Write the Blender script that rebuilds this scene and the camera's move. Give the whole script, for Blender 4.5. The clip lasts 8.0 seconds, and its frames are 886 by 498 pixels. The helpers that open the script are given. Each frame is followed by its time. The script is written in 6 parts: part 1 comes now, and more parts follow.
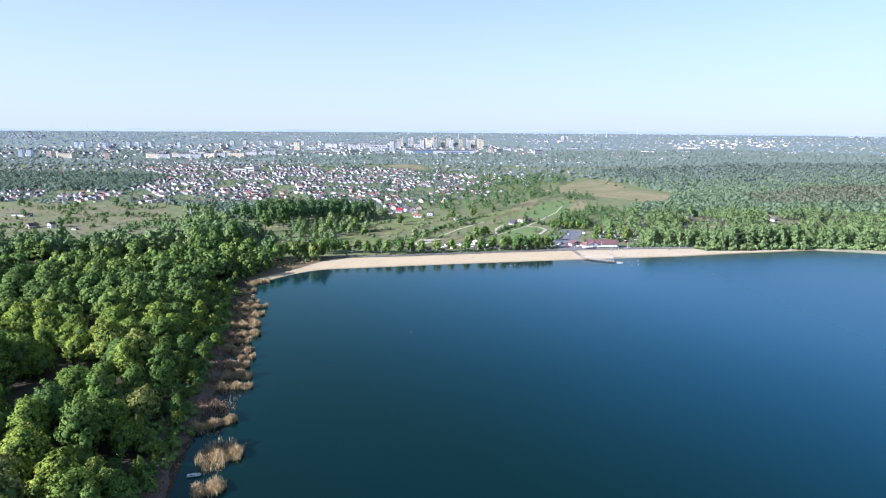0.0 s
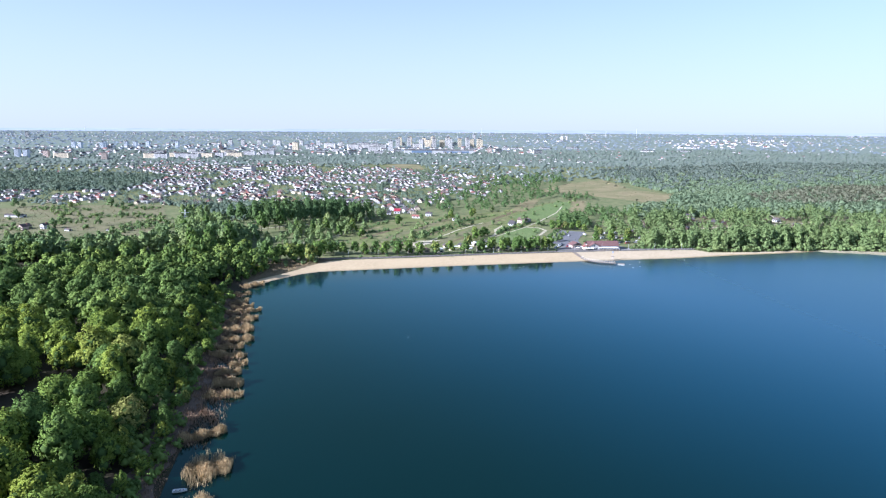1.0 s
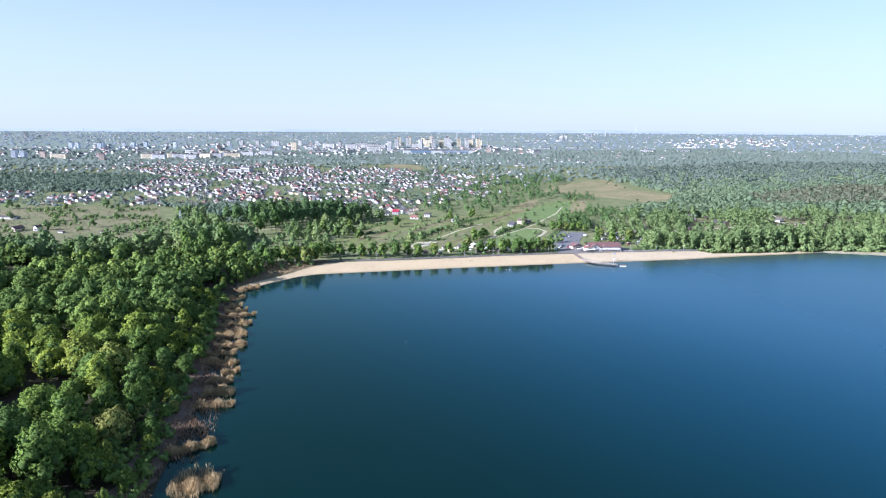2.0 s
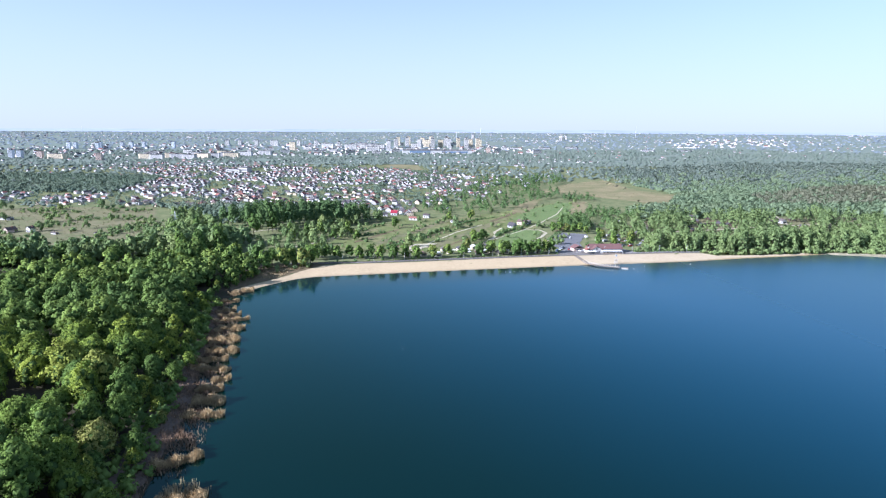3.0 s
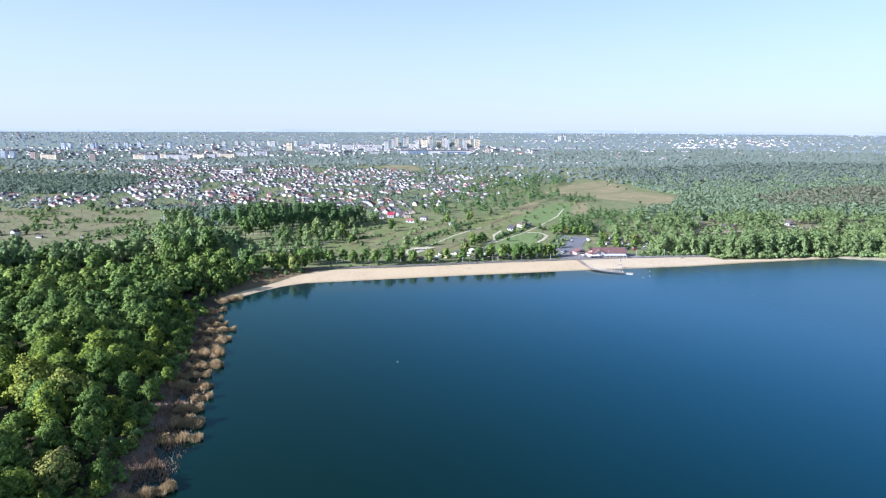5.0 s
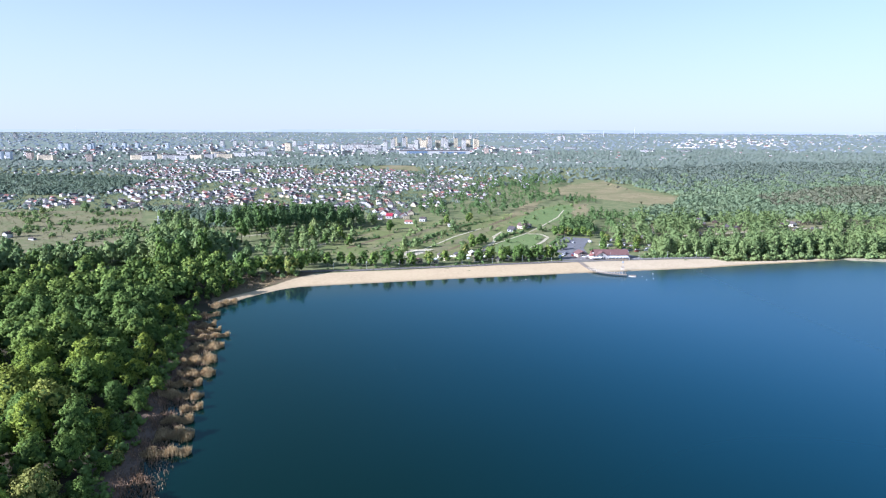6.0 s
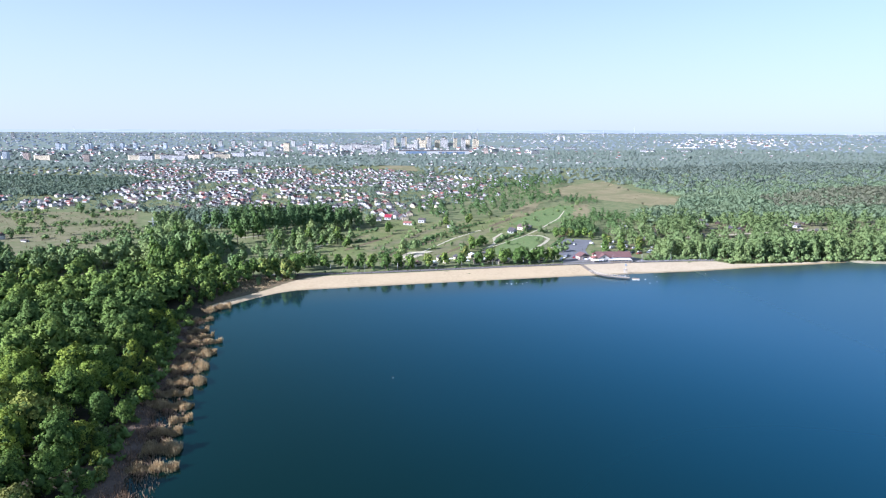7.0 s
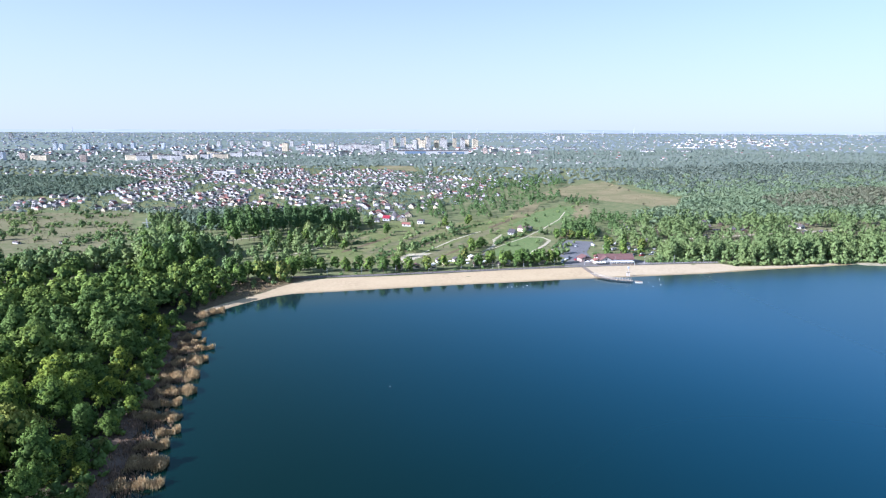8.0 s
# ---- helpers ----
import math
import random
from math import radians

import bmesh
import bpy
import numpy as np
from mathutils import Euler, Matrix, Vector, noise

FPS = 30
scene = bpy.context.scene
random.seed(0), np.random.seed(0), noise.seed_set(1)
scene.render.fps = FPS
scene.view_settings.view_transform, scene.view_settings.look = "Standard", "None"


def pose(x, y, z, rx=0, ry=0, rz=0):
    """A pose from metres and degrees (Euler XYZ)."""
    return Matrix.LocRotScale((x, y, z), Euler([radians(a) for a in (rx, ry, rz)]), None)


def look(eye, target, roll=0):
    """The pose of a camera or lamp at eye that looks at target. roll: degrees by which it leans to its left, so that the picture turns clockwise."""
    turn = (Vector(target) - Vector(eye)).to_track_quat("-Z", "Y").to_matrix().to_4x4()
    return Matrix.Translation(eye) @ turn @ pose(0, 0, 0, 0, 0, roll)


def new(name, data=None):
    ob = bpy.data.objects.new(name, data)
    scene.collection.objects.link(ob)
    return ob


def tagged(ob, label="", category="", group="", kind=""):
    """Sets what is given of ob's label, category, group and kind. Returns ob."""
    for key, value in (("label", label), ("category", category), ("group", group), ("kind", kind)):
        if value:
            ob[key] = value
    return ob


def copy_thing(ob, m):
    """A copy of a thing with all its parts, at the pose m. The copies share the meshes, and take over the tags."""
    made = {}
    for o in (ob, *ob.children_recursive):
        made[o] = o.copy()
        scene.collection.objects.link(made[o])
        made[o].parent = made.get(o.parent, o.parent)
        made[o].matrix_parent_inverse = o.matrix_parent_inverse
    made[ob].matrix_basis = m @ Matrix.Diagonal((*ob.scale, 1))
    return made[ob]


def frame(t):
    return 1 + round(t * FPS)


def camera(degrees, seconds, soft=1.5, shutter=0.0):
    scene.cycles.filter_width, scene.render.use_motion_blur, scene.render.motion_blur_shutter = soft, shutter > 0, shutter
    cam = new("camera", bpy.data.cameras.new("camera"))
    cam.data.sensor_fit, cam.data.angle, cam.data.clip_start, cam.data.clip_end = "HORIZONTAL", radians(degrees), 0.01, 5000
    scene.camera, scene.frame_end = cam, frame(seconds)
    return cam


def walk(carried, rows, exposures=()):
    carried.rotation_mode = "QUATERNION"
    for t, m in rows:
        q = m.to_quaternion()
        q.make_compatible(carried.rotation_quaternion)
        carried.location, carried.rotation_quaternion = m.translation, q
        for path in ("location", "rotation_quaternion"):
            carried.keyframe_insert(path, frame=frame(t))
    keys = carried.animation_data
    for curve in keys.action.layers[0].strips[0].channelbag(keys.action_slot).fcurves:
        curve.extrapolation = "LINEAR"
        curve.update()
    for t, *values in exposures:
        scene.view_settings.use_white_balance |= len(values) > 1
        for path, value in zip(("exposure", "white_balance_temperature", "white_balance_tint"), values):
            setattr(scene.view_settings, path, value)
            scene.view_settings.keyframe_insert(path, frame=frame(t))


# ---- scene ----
cam = camera(71.4, 8.0, soft=1.2)
PATH = [
    (0, (-5.681, -7.483, 109.203), (-5.423, -5.538, 108.819), 0.4),
    (0.5, (-4.855, -3.162, 109.136), (-4.595, -1.216, 108.752), 0.4),
    (1, (-3.927, 1.068, 109.115), (-3.666, 3.014, 108.73), 0.4),
    (1.5, (-3.047, 5.381, 109.035), (-2.786, 7.326, 108.65), 0.3),
    (3, (-0.302, 18.669, 108.79), (-0.038, 20.614, 108.405), 0.3),
    (3.5, (0.559, 23.324, 108.784), (0.823, 25.269, 108.399), 0.3),
    (4, (1.425, 27.894, 108.706), (1.691, 29.838, 108.32), 0.3),
    (4.5, (2.198, 32.551, 108.597), (2.465, 34.495, 108.212), 0.3),
    (6, (4.246, 46.559, 108.346), (4.517, 48.503, 107.962), 0.2),
    (6.5, (4.863, 51.282, 108.363), (5.135, 53.226, 107.978), 0.3),
    (7, (5.584, 55.939, 108.362), (5.857, 57.883, 107.978), 0.2),
    (7.5, (6.347, 60.64, 108.338), (6.621, 62.583, 107.953), 0.2),
    (8, (7.191, 65.39, 108.266), (7.466, 67.333, 107.882), 0.2),
]
walk(cam, [(t, look(eye, aim, roll)) for t, eye, aim, roll in PATH], exposures=[(0.0, 1.32, 5150, 22), (8.0, 1.32, 5150, 22)])

# ---------------------------------------------------------------- sky and sun
SUN_FROM = Vector((-0.97, -0.24, 0.0)).normalized()
SUN_UP = radians(26.5)
world = bpy.data.worlds.new("sky")
scene.world = world
world.use_nodes = True
wn = world.node_tree.nodes
sky = wn.new("ShaderNodeTexSky")
sky.sky_type = "NISHITA"
sky.sun_disc = False
sky.sun_elevation = SUN_UP
sky.sun_rotation = math.atan2(SUN_FROM.x, SUN_FROM.y)
sky.altitude = 300
sky.air_density = 1.0
sky.dust_density = 0.6
sky.ozone_density = 1.0
wn["Background"].inputs["Strength"].default_value = 0.0662
haze = wn.new("ShaderNodeMix")
haze.data_type = "RGBA"
haze.inputs[7].default_value = (5.02, 5.27, 5.45, 1)
aloft = wn.new("ShaderNodeTexCoord")
split = wn.new("ShaderNodeSeparateXYZ")
thin = wn.new("ShaderNodeMapRange")
thin.interpolation_type = "SMOOTHSTEP"
thin.inputs["From Min"].default_value, thin.inputs["From Max"].default_value = -0.03, 0.39
thin.inputs["To Min"].default_value, thin.inputs["To Max"].default_value = 0.84, 0.18
world.node_tree.links.new(aloft.outputs["Generated"], split.inputs[0])
world.node_tree.links.new(split.outputs[2], thin.inputs["Value"])
world.node_tree.links.new(thin.outputs[0], haze.inputs[0])
air = wn.new("ShaderNodeMix")
air.data_type, air.blend_type = "RGBA", "MULTIPLY"
air.inputs[0].default_value = 1.0
air.inputs[7].default_value = (0.86, 1.02, 0.97, 1)
world.node_tree.links.new(sky.outputs[0], air.inputs[6])
world.node_tree.links.new(air.outputs[2], haze.inputs[6])
world.node_tree.links.new(haze.outputs[2], wn["Background"].inputs[0])

sun_data = bpy.data.lights.new("sun", "SUN")
sun_data.energy = 5.0
sun_data.angle = radians(0.55)
sun_data.color = (1.0, 0.93, 0.82)
sun = new("sun", sun_data)
toward = SUN_FROM * math.cos(SUN_UP) + Vector((0, 0, math.sin(SUN_UP)))
sun.matrix_world = look(toward * 500, (0, 0, 0))


# ---------------------------------------------------------------- materials
def material(name, base, rough=0.8, spots=None, scale=1.0, second=None, second_scale=8.0, bump=0.0, bump_scale=3.0, spec=0.3, metal=0.0,
             by_object=0.0, sharp=(0.35, 0.65)):
    """Base colour mixed with spots (large noise) and second (fine noise), with bump and a little change from object to object."""
    m = bpy.data.materials.new(name)
    m.use_nodes = True
    nt = m.node_tree
    n, ln = nt.nodes, nt.links
    b = n["Principled BSDF"]
    b.inputs["Roughness"].default_value = rough
    b.inputs["Metallic"].default_value = metal
    b.inputs["Specular IOR Level"].default_value = spec
    geo = n.new("ShaderNodeNewGeometry")
    col = None

    def noise_fac(sc, lo, hi, detail=5.0):
        tex = n.new("ShaderNodeTexNoise")
        tex.inputs["Scale"].default_value = sc
        tex.inputs["Detail"].default_value = detail
        tex.inputs["Roughness"].default_value = 0.6
        ln.new(geo.outputs["Position"], tex.inputs["Vector"])
        r = n.new("ShaderNodeMapRange")
        r.inputs["From Min"].default_value = lo
        r.inputs["From Max"].default_value = hi
        ln.new(tex.outputs["Fac"], r.inputs["Value"])
        return r.outputs[0]

    def blend(fac, a, c, mode="MIX"):
        mx = n.new("ShaderNodeMix")
        mx.data_type = "RGBA"
        mx.blend_type = mode
        if isinstance(fac, float):
            mx.inputs[0].default_value = fac
        else:
            ln.new(fac, mx.inputs[0])
        for sock, v in ((mx.inputs[6], a), (mx.inputs[7], c)):
            if isinstance(v, tuple):
                sock.default_value = (*v, 1)
            else:
                ln.new(v, sock)
        return mx.outputs[2]

    col = base
    if spots:
        col = blend(noise_fac(scale, sharp[0], sharp[1]), col, spots)
    if second:
        col = blend(noise_fac(second_scale, 0.35, 0.7), col, second)
    if by_object:
        info = n.new("ShaderNodeObjectInfo")
        r = n.new("ShaderNodeMapRange")
        r.inputs["To Min"].default_value = 1 - by_object
        r.inputs["To Max"].default_value = 1 + by_object
        ln.new(info.outputs["Random"], r.inputs["Value"])
        hsv = n.new("ShaderNodeHueSaturation")
        ln.new(r.outputs[0], hsv.inputs["Value"])
        if isinstance(col, tuple):
            hsv.inputs["Color"].default_value = (*col, 1)
        else:
            ln.new(col, hsv.inputs["Color"])
        col = hsv.outputs[0]
    if isinstance(col, tuple):
        b.inputs["Base Color"].default_value = (*col, 1)
    else:
        ln.new(col, b.inputs["Base Color"])
    if bump:
        tex = n.new("ShaderNodeTexNoise")
        tex.inputs["Scale"].default_value = bump_scale
        tex.inputs["Detail"].default_value = 4
        ln.new(geo.outputs["Position"], tex.inputs["Vector"])
        bp = n.new("ShaderNodeBump")
        bp.inputs["Strength"].default_value = 0.6
        bp.inputs["Distance"].default_value = bump
        ln.new(tex.outputs["Fac"], bp.inputs["Height"])
        ln.new(bp.outputs[0], b.inputs["Normal"])
    return m


def foliage(name, stops, fine=0.35, glow=0.3, spread=0.25, each=False):
    """Leaves: colour by tree (attribute tone plus the object's random number) with finer noise; light passes partly through."""
    m = bpy.data.materials.new(name)
    m.use_nodes = True
    nt = m.node_tree
    n, ln = nt.nodes, nt.links
    n.remove(n["Principled BSDF"])
    info = n.new("ShaderNodeObjectInfo")
    at = n.new("ShaderNodeAttribute")
    at.attribute_name = "tone"
    add = n.new("ShaderNodeMath")
    add.operation = "ADD"
    add.inputs[0].default_value = 0.0
    if each:
        ln.new(info.outputs["Random"], add.inputs[0])
    ln.new(at.outputs["Fac"], add.inputs[1])
    fr = n.new("ShaderNodeMath")
    fr.operation = "FRACT"
    ln.new(add.outputs[0], fr.inputs[0])
    ramp = n.new("ShaderNodeValToRGB")
    els = ramp.color_ramp.elements
    while len(els) < len(stops):
        els.new(0.5)
    for e, (p, c) in zip(els, stops):
        e.position, e.color = p, (*c, 1)
    ln.new(fr.outputs[0], ramp.inputs[0])
    geo = n.new("ShaderNodeNewGeometry")
    tex = n.new("ShaderNodeTexNoise")
    tex.inputs["Scale"].default_value = 0.35
    tex.inputs["Detail"].default_value = 5
    ln.new(geo.outputs["Position"], tex.inputs["Vector"])
    r = n.new("ShaderNodeMapRange")
    r.inputs["From Min"].default_value, r.inputs["From Max"].default_value = 0.3, 0.7
    r.inputs["To Min"].default_value, r.inputs["To Max"].default_value = 1 - fine, 1 + fine
    ln.new(tex.outputs["Fac"], r.inputs["Value"])
    isl = n.new("ShaderNodeMapRange")
    isl.inputs["To Min"].default_value, isl.inputs["To Max"].default_value = 1 - spread, 1 + spread
    ln.new(geo.outputs["Random Per Island"], isl.inputs["Value"])
    mul = n.new("ShaderNodeMath")
    mul.operation = "MULTIPLY"
    ln.new(r.outputs[0], mul.inputs[0])
    ln.new(isl.outputs[0], mul.inputs[1])
    hsv = n.new("ShaderNodeHueSaturation")
    ln.new(mul.outputs[0], hsv.inputs["Value"])
    ln.new(ramp.outputs[0], hsv.inputs["Color"])
    dif = n.new("ShaderNodeBsdfDiffuse")
    tra = n.new("ShaderNodeBsdfTranslucent")
    mix = n.new("ShaderNodeMixShader")
    mix.inputs[0].default_value = glow
    ln.new(hsv.outputs[0], dif.inputs[0])
    ln.new(hsv.outputs[0], tra.inputs[0])
    ln.new(dif.outputs[0], mix.inputs[1])
    ln.new(tra.outputs[0], mix.inputs[2])
    ln.new(mix.outputs[0], n["Material Output"].inputs[0])
    return m


M = {}
GREENS = [(0.0, (0.127, 0.200, 0.056)), (0.35, (0.175, 0.255, 0.056)), (0.62, (0.230, 0.300, 0.055)), (0.85, (0.281, 0.337, 0.055)), (0.95, (0.278, 0.321, 0.063)), (1.0, (0.278, 0.283, 0.087))]
M["leaf"] = foliage("leaves", GREENS, 0.28, 0.25, 0.14, True)
M["leaf_park"] = foliage("park_leaves", [(0.0, (0.132, 0.220, 0.062)), (0.5, (0.192, 0.287, 0.069)), (0.9, (0.259, 0.337, 0.076)), (1.0, (0.297, 0.293, 0.089))], 0.35, 0.25, 0.25, True)
M["leaf_west"] = foliage("western_wood_leaves", [(0.0, (0.142, 0.215, 0.093)), (0.3, (0.180, 0.255, 0.102)), (0.6, (0.222, 0.292, 0.109)), (0.85, (0.266, 0.319, 0.116)), (1.0, (0.285, 0.307, 0.128))], 0.2, 0.2, 0.1)
M["leaf_avenue"] = foliage("avenue_leaves", [(0.0, (0.101, 0.165, 0.068)), (0.5, (0.129, 0.204, 0.076)), (1.0, (0.161, 0.238, 0.079))], 0.2, 0.2, 0.1)
M["leaf_wood"] = foliage("wood_leaves", [(0.0, (0.130, 0.203, 0.065)), (0.4, (0.173, 0.252, 0.068)), (0.75, (0.219, 0.293, 0.070)), (0.95, (0.261, 0.320, 0.073)), (1.0, (0.279, 0.292, 0.086))], 0.2, 0.25, 0.08)
M["leaf_mid"] = foliage("shore_wood_leaves", [(0.0, (0.181, 0.255, 0.106)), (0.25, (0.207, 0.285, 0.112)), (0.55, (0.231, 0.308, 0.117)), (0.85, (0.254, 0.324, 0.121)), (1.0, (0.269, 0.317, 0.124))], 0.14, 0.3, 0.08)
M["leaf_willow"] = foliage("willow_leaves", [(0.0, (0.20, 0.26, 0.09)), (1.0, (0.25, 0.29, 0.10))])
# Leaves of the farther woods: distance haze painted in as paler, bluer green.
M["leaf_far"] = foliage("hazed_woodland_leaves", [(0.0, (0.128, 0.176, 0.120)), (0.4, (0.150, 0.196, 0.133)), (0.75, (0.167, 0.211, 0.141)), (0.93, (0.177, 0.215, 0.142)),
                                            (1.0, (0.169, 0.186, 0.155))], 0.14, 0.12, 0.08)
M["leaf_east"] = foliage("hazed_eastern_leaves", [(0.0, (0.199, 0.270, 0.158)), (0.35, (0.227, 0.300, 0.170)), (0.7, (0.253, 0.323, 0.177)), (1.0, (0.275, 0.321, 0.185))], 0.14, 0.3, 0.08)
M["leaf_plain"] = foliage("hazed_plain_leaves", [(0.0, (0.155, 0.196, 0.157)), (0.4, (0.175, 0.214, 0.167)), (0.8, (0.190, 0.226, 0.176)), (1.0, (0.198, 0.220, 0.180))], 0.14, 0.2, 0.08)
M["leaf_distant"] = foliage("hazed_distant_leaves", [(0.0, (0.191, 0.233, 0.260)), (0.5, (0.223, 0.264, 0.286)), (0.9, (0.251, 0.283, 0.303)), (1.0, (0.260, 0.272, 0.298))], 0.2, 0.12, 0.1)
# Inside of the crowns: darker green paints the shade between leaf masses.
M["heart"] = material("crown_heart_shade", (0.085, 0.132, 0.038), 0.95, (0.064, 0.100, 0.030), 0.5, spec=0.0)
M["tuft"] = foliage("dry_tufts", [(0.0, (0.15, 0.165, 0.075)), (0.5, (0.19, 0.185, 0.095)), (1.0, (0.25, 0.215, 0.13))], 0.25, 0.35)
M["leaf_bare"] = foliage("budding_twigs", [(0.0, (0.210, 0.225, 0.142)), (0.6, (0.232, 0.239, 0.154)), (1.0, (0.220, 0.248, 0.154))], 0.2, 0.3, 0.12)
M["bark"] = material("bark", (0.11, 0.085, 0.06), 0.9, (0.06, 0.045, 0.03), 1.5, bump=0.03, bump_scale=6)
M["reed"] = foliage("dry_reed", [(0.0, (0.396, 0.298, 0.156)), (0.5, (0.480, 0.366, 0.202)), (1.0, (0.306, 0.228, 0.122))], 0.3, 0.25)
M["old_reed"] = foliage("old_broken_reed", [(0.0, (0.247, 0.169, 0.110)), (0.5, (0.317, 0.218, 0.138)), (1.0, (0.183, 0.131, 0.087))], 0.3, 0.2)
M["shingle"] = material("stony_shore", (0.30, 0.26, 0.18), 0.95, (0.14, 0.15, 0.07), 0.12, (0.40, 0.35, 0.25), 0.6, 0.08, 1.5, 0.1)
M["mud"] = material("reed_mud", (0.130, 0.096, 0.068), 0.8, (0.084, 0.065, 0.048), 0.15, (0.192, 0.139, 0.094), 0.9, 0.05, 2.0, 0.2)
M["ground"] = material("grassland", (0.158, 0.172, 0.074), 0.95, (0.212, 0.206, 0.100), 0.012, (0.110, 0.138, 0.054), 0.11, 0.15, 0.8, 0.1)
M["meadow"] = material("meadow_grass", (0.165, 0.180, 0.066), 0.95, (0.222, 0.202, 0.096), 0.028, (0.112, 0.144, 0.046), 0.2, 0.12, 1.2, 0.1, sharp=(0.45, 0.56))
M["lawn"] = material("mown_lawn", (0.148, 0.194, 0.068), 0.95, (0.172, 0.212, 0.080), 0.03, (0.112, 0.166, 0.056), 0.3, 0.06, 2.0, 0.1)
# Grass of the far plain, greyed so that haze sits in its colour.
M["plain"] = material("hazed_plain_grassland", (0.175, 0.210, 0.165), 0.95, (0.210, 0.230, 0.185), 0.004, (0.145, 0.185, 0.145), 0.03, spec=0.1)
M["dry"] = material("dry_field", (0.265, 0.225, 0.120), 0.95, (0.155, 0.165, 0.070), 0.02, (0.205, 0.175, 0.090), 0.12, 0.15, 0.6, 0.1, sharp=(0.44, 0.60))
M["heath"] = material("heath_grass", (0.172, 0.164, 0.078), 0.95, (0.118, 0.140, 0.054), 0.022, (0.205, 0.178, 0.102), 0.16, 0.15, 0.8, 0.1, sharp=(0.42, 0.58))
M["sand"] = material("beach_sand", (0.455, 0.358, 0.215), 0.95, (0.395, 0.306, 0.182), 0.05, (0.49, 0.388, 0.24), 0.5, 0.05, 2.0, 0.1)
M["pale_sand"] = material("pale_beach_sand", (0.465, 0.380, 0.250), 0.95, (0.405, 0.326, 0.210), 0.05, (0.50, 0.41, 0.275), 0.5, 0.05, 2.0, 0.1)
M["wet"] = material("wet_sand", (0.34, 0.26, 0.14), 0.55, (0.28, 0.215, 0.12), 0.2, spec=0.4)
M["path"] = material("sandy_track", (0.440, 0.393, 0.276), 0.95, (0.330, 0.306, 0.193), 0.06, (0.480, 0.428, 0.304), 0.6, 0.04, 2.0, 0.1)
M["paving"] = material("promenade_paving", (0.19, 0.175, 0.16), 0.9, (0.13, 0.125, 0.115), 0.1, (0.22, 0.205, 0.185), 0.8)
M["asphalt"] = material("car_park_asphalt", (0.15, 0.15, 0.155), 0.9, (0.115, 0.115, 0.12), 0.06, (0.17, 0.17, 0.17), 0.5)
# Leaf litter, its brown darkened to paint in the shade under the trees.
M["litter"] = material("shade_darkened_litter", (0.055, 0.045, 0.03), 0.95, (0.035, 0.042, 0.018), 0.08, (0.065, 0.052, 0.035), 0.6, 0.1, 1.0, 0.1)
M["scrub"] = material("dry_bank_scrub", (0.125, 0.100, 0.055), 0.95, (0.080, 0.082, 0.034), 0.13, (0.20, 0.145, 0.09), 0.6, 0.15, 1.0, 0.1)
M["white"] = material("white_render", (0.50, 0.49, 0.475), 0.85, (0.43, 0.42, 0.405), 0.25, by_object=0.28)
M["cream"] = material("cream_render", (0.70, 0.60, 0.42), 0.85, (0.62, 0.53, 0.38), 0.25, by_object=0.12)
M["pale_block"] = material("pale_panel_render", (0.54, 0.525, 0.49), 0.85, (0.48, 0.465, 0.44), 0.05, by_object=0.2)
# Grey tower walls, with the haze over the town tinted in as pale blue.
M["grey_wall"] = material("hazed_grey_render", (0.56, 0.60, 0.64), 0.85, (0.50, 0.535, 0.57), 0.1, by_object=0.15)
M["peach"] = material("peach_render", (0.62, 0.49, 0.40), 0.85, (0.54, 0.42, 0.35), 0.1, by_object=0.1)
M["brick"] = material("red_brick_wall", (0.19, 0.095, 0.075), 0.9, (0.15, 0.075, 0.06), 0.3, by_object=0.1)
# Brick of the far church, paled and greyed to paint haze onto it.
M["hazed_brick"] = material("hazed_brick_wall", (0.30, 0.235, 0.215), 0.9, (0.26, 0.20, 0.185), 0.3)
M["tile_red"] = material("red_roof_tiles", (0.215, 0.092, 0.072), 0.8, (0.165, 0.070, 0.057), 0.4, (0.25, 0.11, 0.088), 2.5, 0.03, 4.0, by_object=0.2)
M["tile_brown"] = material("brown_roof_tiles", (0.125, 0.085, 0.072), 0.75, (0.09, 0.065, 0.058), 0.4, (0.15, 0.105, 0.09), 2.5, 0.03, 4.0, by_object=0.2)
M["tile_dark"] = material("dark_roof_tiles", (0.075, 0.068, 0.070), 0.9, (0.058, 0.053, 0.056), 0.4, (0.10, 0.092, 0.094), 2.5, 0.03, 4.0, by_object=0.2)
M["tile_grey"] = material("grey_roof_sheet", (0.12, 0.10, 0.09), 0.85, (0.085, 0.072, 0.068), 0.3, by_object=0.15)
M["bright_red"] = material("bright_red_roof_sheet", (0.30, 0.03, 0.05), 0.5, (0.25, 0.03, 0.045), 0.4)
M["maroon"] = material("maroon_roof_sheet", (0.155, 0.085, 0.072), 0.85, (0.11, 0.066, 0.058), 0.3, (0.16, 0.085, 0.08), 2.0)
M["tar"] = material("roof_felt", (0.085, 0.08, 0.08), 0.9, (0.06, 0.06, 0.065), 0.1)
M["glass"] = material("window_glass", (0.03, 0.04, 0.05), 0.12, (0.05, 0.06, 0.075), 0.4, spec=0.6)
M["blue"] = material("blue_cladding", (0.17, 0.24, 0.34), 0.5, (0.20, 0.26, 0.35), 0.05)
M["timber"] = material("weathered_timber", (0.26, 0.21, 0.16), 0.85, (0.18, 0.145, 0.11), 1.0, (0.31, 0.26, 0.20), 5.0, 0.02, 8.0)
